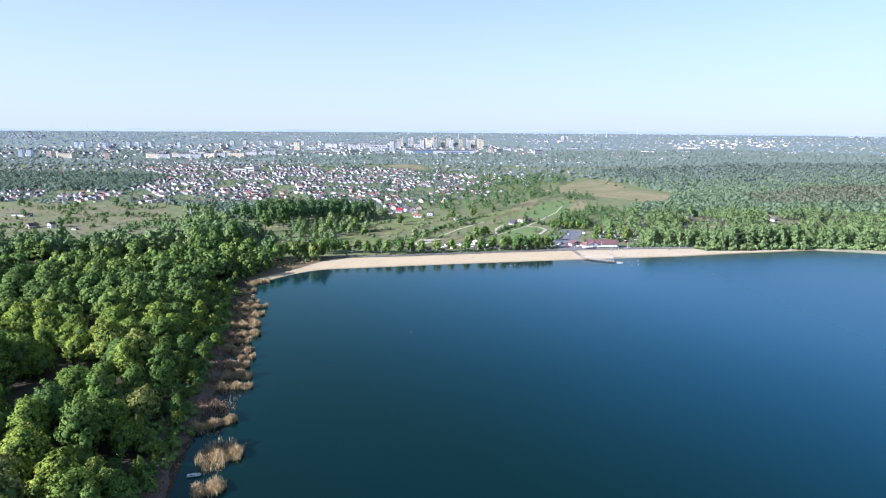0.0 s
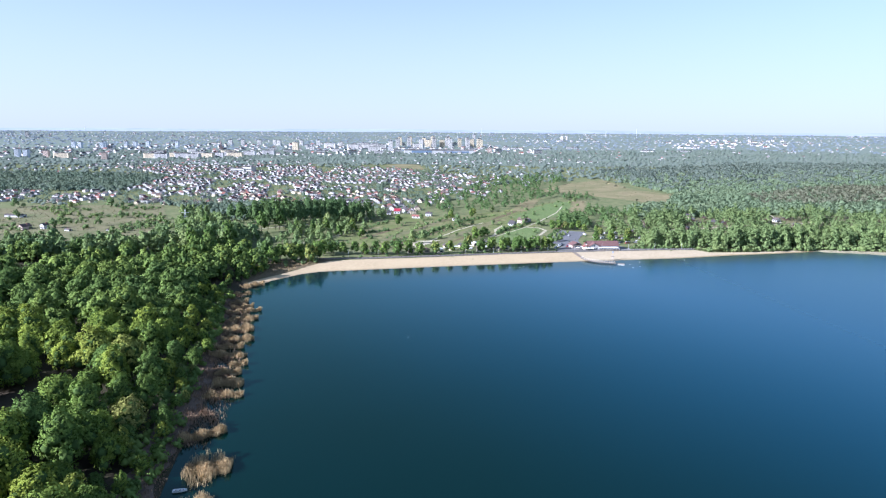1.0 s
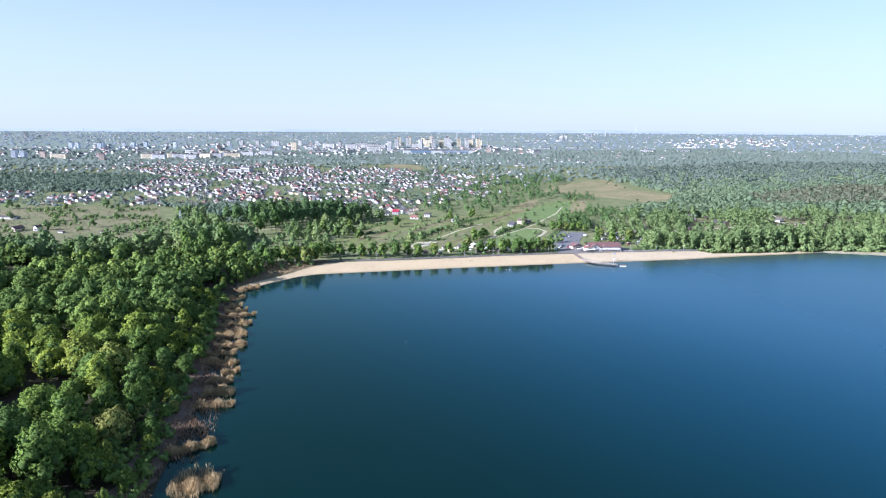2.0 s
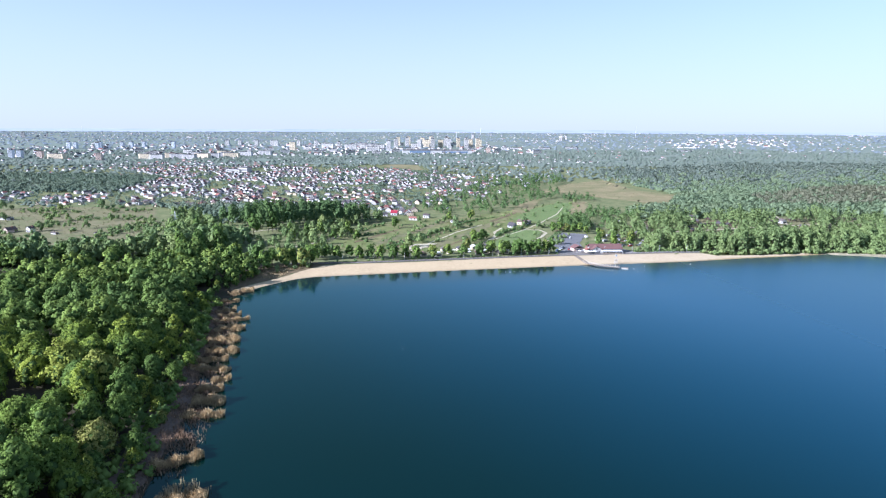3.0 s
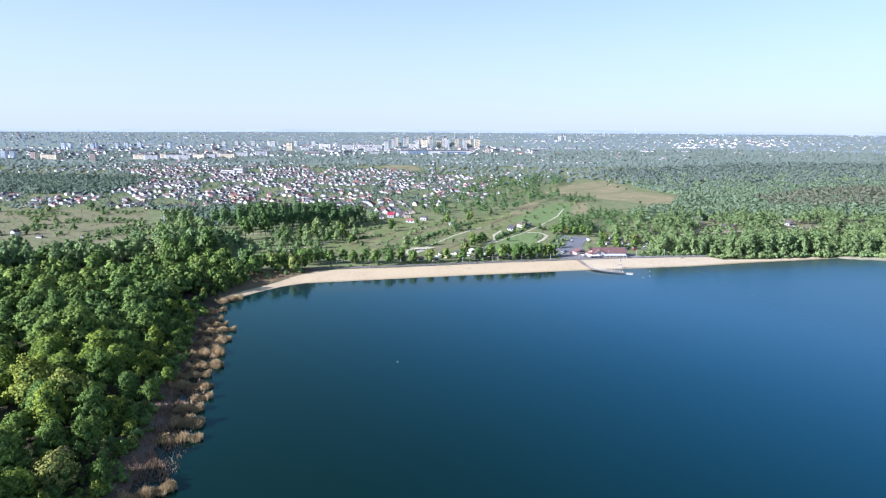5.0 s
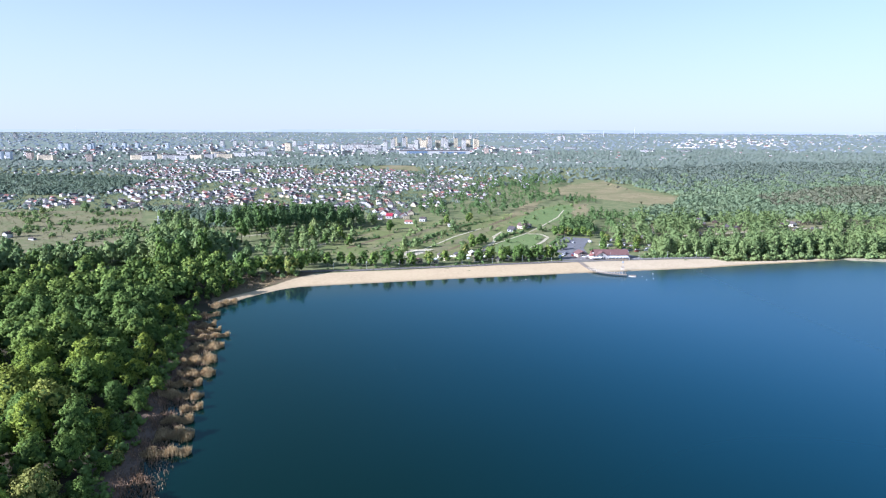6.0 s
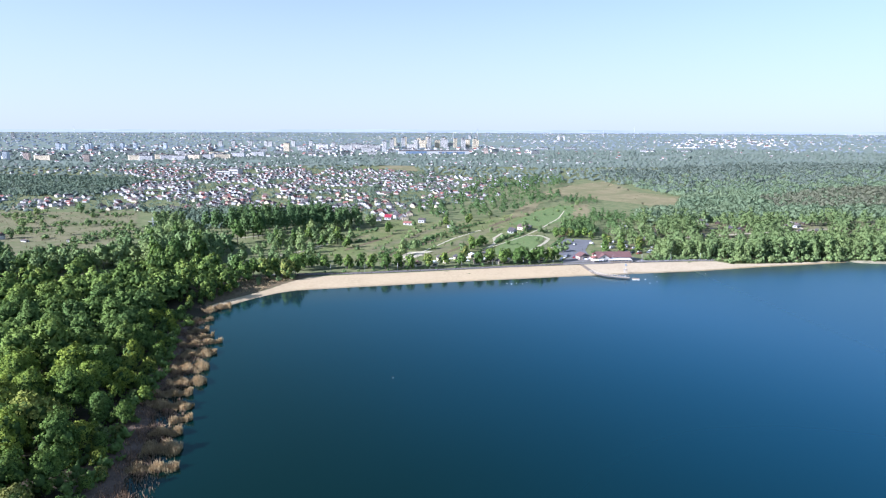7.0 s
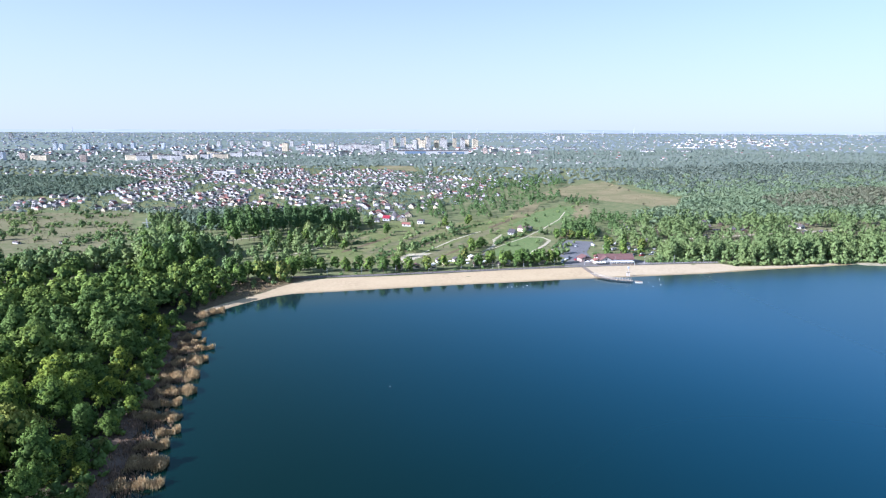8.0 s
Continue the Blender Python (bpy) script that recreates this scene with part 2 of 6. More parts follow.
M["dark_timber"] = material("dark_timber", (0.085, 0.06, 0.045), 0.85, (0.06, 0.045, 0.035), 1.0)
M["steel"] = material("painted_steel", (0.55, 0.56, 0.57), 0.45, (0.45, 0.46, 0.47), 1.0, spec=0.5)
M["white_paint"] = material("white_paint", (0.80, 0.80, 0.78), 0.5, (0.70, 0.70, 0.68), 1.0, spec=0.5)
M["red_paint"] = material("red_paint", (0.55, 0.05, 0.04), 0.5, (0.45, 0.05, 0.04), 1.0)
M["dark_metal"] = material("dark_metal", (0.05, 0.05, 0.055), 0.5, (0.08, 0.08, 0.08), 1.0)
M["rubber"] = material("tyre_rubber", (0.025, 0.025, 0.027), 0.85)
for key, c in (("car_white", (0.75, 0.75, 0.75)), ("car_silver", (0.45, 0.46, 0.48)), ("car_dark", (0.03, 0.035, 0.045)), ("car_red", (0.40, 0.03, 0.03)),
               ("car_blue", (0.04, 0.10, 0.28))):
    M[key] = material(key + "_paint", c, 0.3, spec=0.6, spots=tuple(v * 0.9 for v in c), scale=0.8)


def water_material():
    """Deep lake water: a dark body colour, greener near the wood and bluer towards the open lake, browner along the
    beach, under a rippled gloss tinted by place.
    """
    m = bpy.data.materials.new("lake_water")
    m.use_nodes = True
    n, ln = m.node_tree.nodes, m.node_tree.links
    n.remove(n["Principled BSDF"])
    geo = n.new("ShaderNodeNewGeometry")
    big = n.new("ShaderNodeTexNoise")
    big.inputs["Scale"].default_value = 0.005
    big.inputs["Detail"].default_value = 3
    ln.new(geo.outputs["Position"], big.inputs["Vector"])
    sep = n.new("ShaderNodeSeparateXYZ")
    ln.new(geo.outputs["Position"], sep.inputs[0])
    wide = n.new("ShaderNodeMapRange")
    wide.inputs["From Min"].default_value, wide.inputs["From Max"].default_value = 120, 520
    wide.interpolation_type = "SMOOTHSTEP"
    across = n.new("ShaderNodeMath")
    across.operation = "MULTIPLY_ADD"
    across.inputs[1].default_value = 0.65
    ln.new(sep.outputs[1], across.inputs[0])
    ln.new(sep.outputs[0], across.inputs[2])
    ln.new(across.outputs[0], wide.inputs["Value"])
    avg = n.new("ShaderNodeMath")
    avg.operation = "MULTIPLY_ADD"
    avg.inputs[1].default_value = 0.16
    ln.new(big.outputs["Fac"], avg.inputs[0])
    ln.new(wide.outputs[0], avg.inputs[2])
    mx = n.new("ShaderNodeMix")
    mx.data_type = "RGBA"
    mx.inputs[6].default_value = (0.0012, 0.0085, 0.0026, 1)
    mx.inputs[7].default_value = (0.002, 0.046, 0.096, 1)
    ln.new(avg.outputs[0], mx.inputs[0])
    reach = n.new("ShaderNodeMath")
    reach.operation = "MULTIPLY_ADD"
    reach.inputs[1].default_value = -0.08
    ln.new(sep.outputs[0], reach.inputs[0])
    ln.new(sep.outputs[1], reach.inputs[2])
    near = n.new("ShaderNodeMapRange")
    near.inputs["From Min"].default_value, near.inputs["From Max"].default_value = 428, 470
    near.interpolation_type = "SMOOTHSTEP"
    ln.new(reach.outputs[0], near.inputs["Value"])
    shallow = n.new("ShaderNodeMix")
    shallow.data_type = "RGBA"
    shallow.inputs[7].default_value = (0.014, 0.027, 0.026, 1)
    ln.new(near.outputs[0], shallow.inputs[0])
    ln.new(mx.outputs[2], shallow.inputs[6])
    fine = n.new("ShaderNodeTexNoise")
    fine.inputs["Scale"].default_value = 0.9
    fine.inputs["Detail"].default_value = 4
    ln.new(geo.outputs["Position"], fine.inputs["Vector"])
    bp = n.new("ShaderNodeBump")
    bp.inputs["Strength"].default_value = 0.5
    bp.inputs["Distance"].default_value = 0.05
    ln.new(fine.outputs["Fac"], bp.inputs["Height"])
    dif = n.new("ShaderNodeBsdfDiffuse")
    ln.new(shallow.outputs[2], dif.inputs["Color"])
    gl = n.new("ShaderNodeBsdfGlossy")
    # Reflection partly painted: the gloss tint is dimmer and greener by the wood.
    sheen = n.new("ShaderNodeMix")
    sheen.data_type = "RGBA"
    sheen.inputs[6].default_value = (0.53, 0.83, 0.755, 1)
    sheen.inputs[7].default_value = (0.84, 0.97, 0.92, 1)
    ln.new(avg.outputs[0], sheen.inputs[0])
    ln.new(sheen.outputs[2], gl.inputs["Color"])
    ruffled = n.new("ShaderNodeMapRange")
    ruffled.inputs["From Min"].default_value, ruffled.inputs["From Max"].default_value = 150, 290
    ruffled.inputs["To Min"].default_value, ruffled.inputs["To Max"].default_value = 0.08, 0.32
    ln.new(sep.outputs[0], ruffled.inputs["Value"])
    ln.new(ruffled.outputs[0], gl.inputs["Roughness"])
    ln.new(bp.outputs[0], gl.inputs["Normal"])
    fr = n.new("ShaderNodeFresnel")
    fr.inputs["IOR"].default_value = 1.333
    mix = n.new("ShaderNodeMixShader")
    ln.new(fr.outputs[0], mix.inputs[0])
    ln.new(dif.outputs[0], mix.inputs[1])
    ln.new(gl.outputs[0], mix.inputs[2])
    ln.new(mix.outputs[0], n["Material Output"].inputs[0])
    return m


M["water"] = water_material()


# ---------------------------------------------------------------- building helpers
def part(name, bm, mat, parent=None, label=""):
    me = bpy.data.meshes.new(name)
    bm.to_mesh(me)
    bm.free()
    me.materials.append(mat)
    ob = new(name, me)
    ob.parent = parent
    if label:
        ob["label"] = label
    return ob


def thing(name, at, label, category, group="", rz=0.0, kind=""):
    ob = new(name)
    ob.empty_display_size = 1
    ob.matrix_basis = pose(*at, 0, 0, rz)
    return tagged(ob, label, category, group, kind)


def box(bm, c, s, rz=0.0, taper=1.0):
    g = bmesh.ops.create_cube(bm, size=1.0)["verts"]
    for v in g:
        k = taper if v.co.z > 0 else 1.0
        x, y, z = v.co.x * s[0] * k, v.co.y * s[1] * k, v.co.z * s[2]
        v.co = (c[0] + x * math.cos(rz) - y * math.sin(rz), c[1] + x * math.sin(rz) + y * math.cos(rz), c[2] + z)
    return bm


def boxes(*items):
    bm = bmesh.new()
    for it in items:
        box(bm, *it)
    return bm


def rod(bm, a, b, r0, r1=None, sides=6):
    a, b = Vector(a), Vector(b)
    g = bmesh.ops.create_cone(bm, cap_ends=True, segments=sides, radius1=r0, radius2=r0 if r1 is None else r1, depth=(b - a).length)["verts"]
    turn = (b - a).to_track_quat("Z", "Y").to_matrix().to_4x4()
    bmesh.ops.transform(bm, matrix=Matrix.Translation((a + b) / 2) @ turn, verts=g)
    return bm


def rods(*items):
    bm = bmesh.new()
    for it in items:
        rod(bm, *it)
    return bm


def prism(bm, outline, y0, y1):
    """Extrudes an outline of (x, z) from y0 to y1."""
    a = [bm.verts.new((x, y0, z)) for x, z in outline]
    b = [bm.verts.new((x, y1, z)) for x, z in outline]
    bm.faces.new(a)
    bm.faces.new(b[::-1])
    for i in range(len(a)):
        j = (i + 1) % len(a)
        bm.faces.new((a[j], a[i], b[i], b[j]))
    bmesh.ops.recalc_face_normals(bm, faces=bm.faces[:])
    return bm


# ---------------------------------------------------------------- lie of the land
LAKE = np.array([(-87, 424), (-79, 435), (-71, 446), (-62, 456), (-49, 467), (-36, 473), (-6, 475.5), (33, 479), (72, 482.5), (114, 485), (157, 488), (202, 490), (224, 491), (272, 493), (324, 500),
                 (376, 504), (413, 508), (417, 503.5), (430, 499.5), (448, 493), (463, 484), (520, 470), (640, 440), (820, 250), (760, -350), (150, -600), (-160, -350), (-95, -60), (-68, 60), (-63, 140),
                 (-68, 170), (-69, 184), (-70, 200), (-70, 215), (-70, 232), (-71, 250), (-73, 275), (-78, 300), (-79, 330), (-84, 360), (-88, 395), (-91, 415)], float)


def inside(px, py, poly):
    poly = np.asarray(poly, float)
    ins = np.zeros(np.shape(px), bool)
    for (x0, y0), (x1, y1) in zip(poly, np.roll(poly, -1, 0)):
        if y0 != y1:
            ins ^= ((y0 > py) != (y1 > py)) & (px < (x1 - x0) * (py - y0) / (y1 - y0) + x0)
    return ins


def edge_distance(px, py, poly, closed=True):
    poly = np.asarray(poly, float)
    best = np.full(np.shape(px), 1e9)
    ends = np.roll(poly, -1, 0)
    for (x0, y0), (x1, y1) in list(zip(poly, ends))[: None if closed else -1]:
        dx, dy = x1 - x0, y1 - y0
        k = np.clip(((px - x0) * dx + (py - y0) * dy) / (dx * dx + dy * dy + 1e-9), 0, 1)
        best = np.minimum(best, np.hypot(px - x0 - k * dx, py - y0 - k * dy))
    return best


def shore(px, py):
    """Distance from the waterline, positive on land."""
    d = edge_distance(px, py, LAKE)
    return np.where(inside(px, py, LAKE), -d, d)


def height(px, py):
    px, py = np.asarray(px, float), np.asarray(py, float)
    d = shore(px, py)
    k = np.clip(d / 28.0, 0, 1)
    land = 2.4 * (1.6 * k - 0.6 * k * k)
    z = np.where(d > 0, land, np.maximum(-3.5, d * 0.11))
    r = np.hypot(px, py)
    rise = np.clip((r - 1000) / 3900, 0, 1) ** 1.15
    return z + 74 * rise * (py > 0)


def hz(x, y):
    return float(height(np.array([x]), np.array([y]))[0])


def array_mesh(name, verts, quads=None, tris=None, mats=(), slots=None, tone=None, smooth=False, normals=None):
    """A mesh from arrays; slots: material per polygon (quads first), tone: a number per vertex, normals: the shading direction per vertex."""
    me = bpy.data.meshes.new(name)
    verts = np.asarray(verts, np.float32)
    quads = np.zeros((0, 4), np.int32) if quads is None else np.asarray(quads, np.int32)
    tris = np.zeros((0, 3), np.int32) if tris is None else np.asarray(tris, np.int32)
    me.vertices.add(len(verts))
    me.vertices.foreach_set("co", verts.ravel())
    loops = np.concatenate([quads.ravel(), tris.ravel()])
    me.loops.add(len(loops))
    me.loops.foreach_set("vertex_index", loops)
    total = np.concatenate([np.full(len(quads), 4), np.full(len(tris), 3)]).astype(np.int32)
    begin = np.concatenate([[0], np.cumsum(total)[:-1]]).astype(np.int32)
    me.polygons.add(len(total))
    me.polygons.foreach_set("loop_start", begin)
    me.polygons.foreach_set("loop_total", total)
    for m in mats:
        me.materials.append(m)
    if slots is not None:
        me.polygons.foreach_set("material_index", np.asarray(slots, np.int32))
    me.polygons.foreach_set("use_smooth", np.full(len(total), smooth))
    if tone is not None:
        me.attributes.new("tone", "FLOAT", "POINT").data.foreach_set("value", np.asarray(tone, np.float32))
    me.update(calc_edges=True)
    if normals is not None:
        me.normals_split_custom_set_from_vertices(np.asarray(normals, np.float32))
    return me


def axis(lo, hi, step, far, grow=1.16):
    mid = list(np.arange(lo, hi + step, step))
    out, s = [], step
    while mid[-1] < far:
        s *= grow
        mid.append(mid[-1] + s)
    s, low = step, [lo]
    while low[0] > -far:
        s *= grow
        low.insert(0, low[0] - s)
    return np.array(low[:-1] + mid)


def build_ground():
    xs, ys = axis(-440, 620, 8.0, 6500), axis(90, 1260, 8.0, 6500)
    gx, gy = np.meshgrid(xs, ys)
    z = height(gx, gy)
    rng = np.random.default_rng(3)
    z = z + np.where(z > 1.5, rng.normal(0, 0.06, z.shape), 0)
    v = np.stack([gx, gy, z], -1).reshape(-1, 3)
    w = len(xs)
    i = (np.arange(len(ys) - 1)[:, None] * w + np.arange(w - 1)[None]).ravel()
    ob = new("ground", array_mesh("ground", v, np.stack([i, i + 1, i + w + 1, i + w], -1), mats=[M["ground"]], smooth=True))
    tagged(ob, "rough grassland rising gently to a far plain", "ground", kind="structure")
    bm = bmesh.new()
    for x, y in ((-400, -900), (1000, -900), (1000, 560), (-400, 560)):
        bm.verts.new((x, y, 0))
    bm.faces.new(bm.verts)
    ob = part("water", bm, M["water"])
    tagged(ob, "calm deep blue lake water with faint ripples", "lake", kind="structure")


def resample(line, n):
    line = np.asarray(line, float)
    d = np.concatenate([[0], np.cumsum(np.hypot(*np.diff(line, axis=0).T))])
    q = np.linspace(0, d[-1], n)
    return np.stack([np.interp(q, d, line[:, 0]), np.interp(q, d, line[:, 1])], -1)


def sheet(name, line_a, line_b, mat, label, category, lift=0.12, n=60, m=8, wobble=0.0):
    """Ground cover between two lines, following the land."""
    rng = np.random.default_rng(len(name))
    a, b = resample(line_a, n), resample(line_b, n)
    if wobble:
        a += rng.normal(0, wobble, a.shape)
        b += rng.normal(0, wobble, b.shape)
    k = np.linspace(0, 1, m)[None, :, None]
    p = a[:, None] * (1 - k) + b[:, None] * k
    z = height(p[..., 0], p[..., 1]) + lift
    v = np.concatenate([p, z[..., None]], -1).reshape(-1, 3)
    i = (np.arange(n - 1)[:, None] * m + np.arange(m - 1)[None]).ravel()
    q = np.stack([i, i + 1, i + m + 1, i + m], -1)
    me = array_mesh(name, v, q, mats=[mat], smooth=True)
    if me.polygons[0].normal.z < 0:
        me.flip_normals()
    return tagged(new(name, me), label, category, kind="structure")


def track(name, line, width, mat, label, category="path", lift=0.22, n=50, wobble=0.25):
    p = resample(line, n)
    g = np.gradient(p, axis=0)
    nrm = np.stack([-g[:, 1], g[:, 0]], -1) / np.hypot(g[:, 0], g[:, 1])[:, None]
    return sheet(name, p - nrm * width / 2, p + nrm * width / 2, mat, label, category, lift, n, 3, wobble)


build_ground()

WATERLINE = [(-85, 426), (-77, 435), (-69, 443), (-60, 452), (-47, 463), (-34, 469), (-6, 471.5), (33, 475), (72, 478.5), (114, 481), (157, 484), (202, 486), (224, 487), (272, 489), (324, 496), (376, 500), (408, 504)]
BEACH_BACK = [(-87, 431), (-83, 441), (-76, 450), (-64, 463), (-53, 475), (-46, 486), (-30, 500), (2, 503), (34, 504), (77, 508), (121, 512), (166, 514), (213, 516), (261, 516), (296, 515), (306, 507), (340, 507), (376, 509), (410, 512)]
sheet("beach", WATERLINE[:11] + [(181, 485)], BEACH_BACK[:12] + [(181, 514.6)], M["sand"], "pale golden sandy beach sloping into the lake", "beach", 0.10, 110, 14)
sheet("beach", [(181, 485)] + WATERLINE[11:], [(181, 514.6)] + BEACH_BACK[12:], M["pale_sand"], "whitish sand of the beach beyond the pier", "beach", 0.10, 90, 14)
sheet("wet_sand", [(x, y - 1.5) for x, y in WATERLINE], [(x, y + 5.0) for x, y in WATERLINE], M["wet"], "darker wet sand along the waterline", "beach", 0.16, 150, 4, 0.25)
sheet("bank_scrub", [(-90, 430), (-83, 442), (-75, 452), (-62, 466), (-51, 479), (-28, 503)], [(-110, 470), (-100, 490), (-80, 508), (-55, 512), (-20, 512)], M["scrub"],
      "dry brown grass and scrub on the bank", "ground", 0.14, 40, 8, 0.6)
sheet("promenade", [(-60, 506), (2, 504), (77, 509), (166, 515), (261, 517), (296, 516)], [(-60, 510), (2, 509), (77, 514), (166, 520), (261, 521), (296, 519)], M["paving"],
      "grey paved promenade behind the beach", "pavement", 0.3, 60, 4)
sheet("meadow", [(-40, 560), (30, 545), (90, 545), (140, 560)], [(20, 770), (110, 745), (190, 800), (300, 900)], M["meadow"], "broad green meadow with dry patches", "meadow", 0.14, 60, 40, 1.0)
sheet("lawn", [(122, 562), (128, 590), (165, 650)], [(152, 562), (172, 603), (194, 650)], M["lawn"], "mown bright green playing field", "lawn", 0.2, 40, 8)
sheet("grass_strip", [(176, 725), (226, 815), (290, 890)], [(205, 708), (255, 755), (318, 872)], M["lawn"], "fresh green grass strip", "lawn", 0.2, 40, 10, 0.8)
sheet("dry_field", [(300, 1040), (350, 985), (400, 905), (432, 842)], [(400, 1165), (490, 1215), (475, 1035), (510, 965)], M["dry"], "dry brown open field", "field", 0.2, 60, 24, 1.5)
sheet("heath", [(-520, 800), (-470, 600), (-330, 560), (-205, 585)], [(-440, 905), (-352, 893), (-272, 886), (-212, 690)], M["heath"], "rough brownish heath meadow", "meadow", 0.16, 50, 40, 2.0)
sheet("ploughed_field", [(58, 1643), (96, 1693)], [(100, 1490), (152, 1500), (150, 1650)], M["dry"], "bare brown field among the houses", "field", 0.5, 20, 12, 1.0)
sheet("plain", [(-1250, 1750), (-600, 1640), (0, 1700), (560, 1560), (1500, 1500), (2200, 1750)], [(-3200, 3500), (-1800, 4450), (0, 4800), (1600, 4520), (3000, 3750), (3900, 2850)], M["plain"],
      "far plain grassland, haze painted in as grey-green", "ground", 1.0, 70, 50)
sheet("car_park", [(183, 532), (173, 570), (208, 630)], [(200, 545), (205, 570), (230, 618)], M["asphalt"], "grey asphalt car park", "car park", 0.22, 30, 8)
sheet("forecourt", [(166, 522), (178, 540)], [(240, 520), (232, 545)], M["paving"], "paved forecourt beside the restaurant", "pavement", 0.26, 20, 6)
sheet("wood_floor", [(-54, 110), (-56, 185), (-61, 250), (-72, 355), (-84, 425), (-96, 470)], [(-300, 110), (-400, 300), (-440, 560), (-330, 585)], M["litter"], "leaf litter under the trees, shade darkened into its colour", "ground", 0.35, 80, 30, 0.8)
sheet("mudflat", [(-64, 150), (-67.5, 184), (-68, 215), (-68, 240), (-70.5, 270), (-76, 300), (-77.5, 330), (-82, 360), (-86, 392), (-89, 415)],
      [(-74, 150), (-78, 184), (-82, 235), (-86, 290), (-94, 340), (-100, 380), (-102, 415)], M["mud"], "dark brown mud and dead reeds along the bank", "ground", 0.42, 70, 8, 0.7)
sheet("stony_bank", [(400, 503), (414, 500), (430, 496), (448, 489), (463, 480), (520, 466)], [(400, 510), (419, 509), (436, 504), (454, 498), (470, 490), (525, 476)], M["shingle"],
      "pale stony bank along the far shore", "beach", 0.14, 50, 6, 0.5)
TRACKS = [
    ([(150, 556), (160, 580), (178, 606), (191, 630), (189, 648), (176, 652)], 3.0),
    ([(100, 545), (108, 569), (130, 607), (136, 625), (138, 640), (153, 668)], 2.8),
    ([(36, 538), (70, 596), (98, 643), (135, 690)], 1.8),
    ([(84, 540), (130, 600), (172, 650), (205, 699), (246, 766), (275, 830)], 1.6),
    ([(160, 552), (190, 605), (212, 640)], 1.6),
    ([(-130, 655), (-80, 690), (-50, 700), (-20, 690)], 2.6),
    ([(-70, 570), (-40, 600), (-15, 640)], 2.0),
    ([(250, 602), (330, 622), (430, 640), (560, 660)], 3.0),
    ([(290, 560), (300, 625), (330, 700)], 2.4),
    ([(470, 560), (480, 650), (520, 730)], 2.4),
]
sheet("allotments", [(255, 585), (262, 640), (330, 700)], [(600, 600), (640, 650), (610, 715)], M["heath"], "worn grass between the allotment plots", "ground", 0.14, 60, 40, 1.5)
for line, wide in TRACKS:
    track("track", line, wide, M["path"], "pale sandy track through the grass")
sheet("strip_of_dry_grass", [(56, 566), (100, 632), (150, 708)], [(66, 560), (110, 626), (158, 702)], M["heath"], "strip of dry unmown grass", "ground", 0.2, 40, 5, 0.8)
sheet("strip_of_dry_grass", [(8, 588), (52, 656), (96, 728)], [(17, 583), (60, 650), (103, 722)], M["heath"], "strip of dry unmown grass", "ground", 0.2, 40, 5, 0.8)
sheet("dry_patch", [(192, 786), (216, 850), (252, 936)], [(214, 784), (238, 842), (276, 934)], M["dry"], "dry brownish patch of unmown grass", "ground", 0.24, 30, 6, 1.5)
sheet("dry_patch", [(267, 778), (290, 830), (311, 896)], [(286, 777), (310, 830), (330, 894)], M["dry"], "dry brownish patch of unmown grass", "ground", 0.24, 30, 6, 1.5)
for x0, y0, x1, y1, wide in ((-6, 596, 40, 668, 4), (22, 576, 70, 646, 3), (30, 566, 88, 650, 3.5), (70, 556, 112, 620, 3), (-20, 610, 20, 680, 4), (118, 650, 160, 712, 5), (150, 712, 200, 790, 6), (206, 640, 236, 690, 5)):
    track("furrow", [(x0, y0), (x1, y1)], wide, M["scrub"] if x0 % 4 else M["dry"], "brown strip of dug earth and dry grass", "ground", 0.19, 30, 0.7)
sheet("sand_patch", [(37, 557), (50, 583)], [(52, 556), (71, 583)], M["path"], "bare pale sand patch", "ground", 0.25, 20, 6, 0.7)


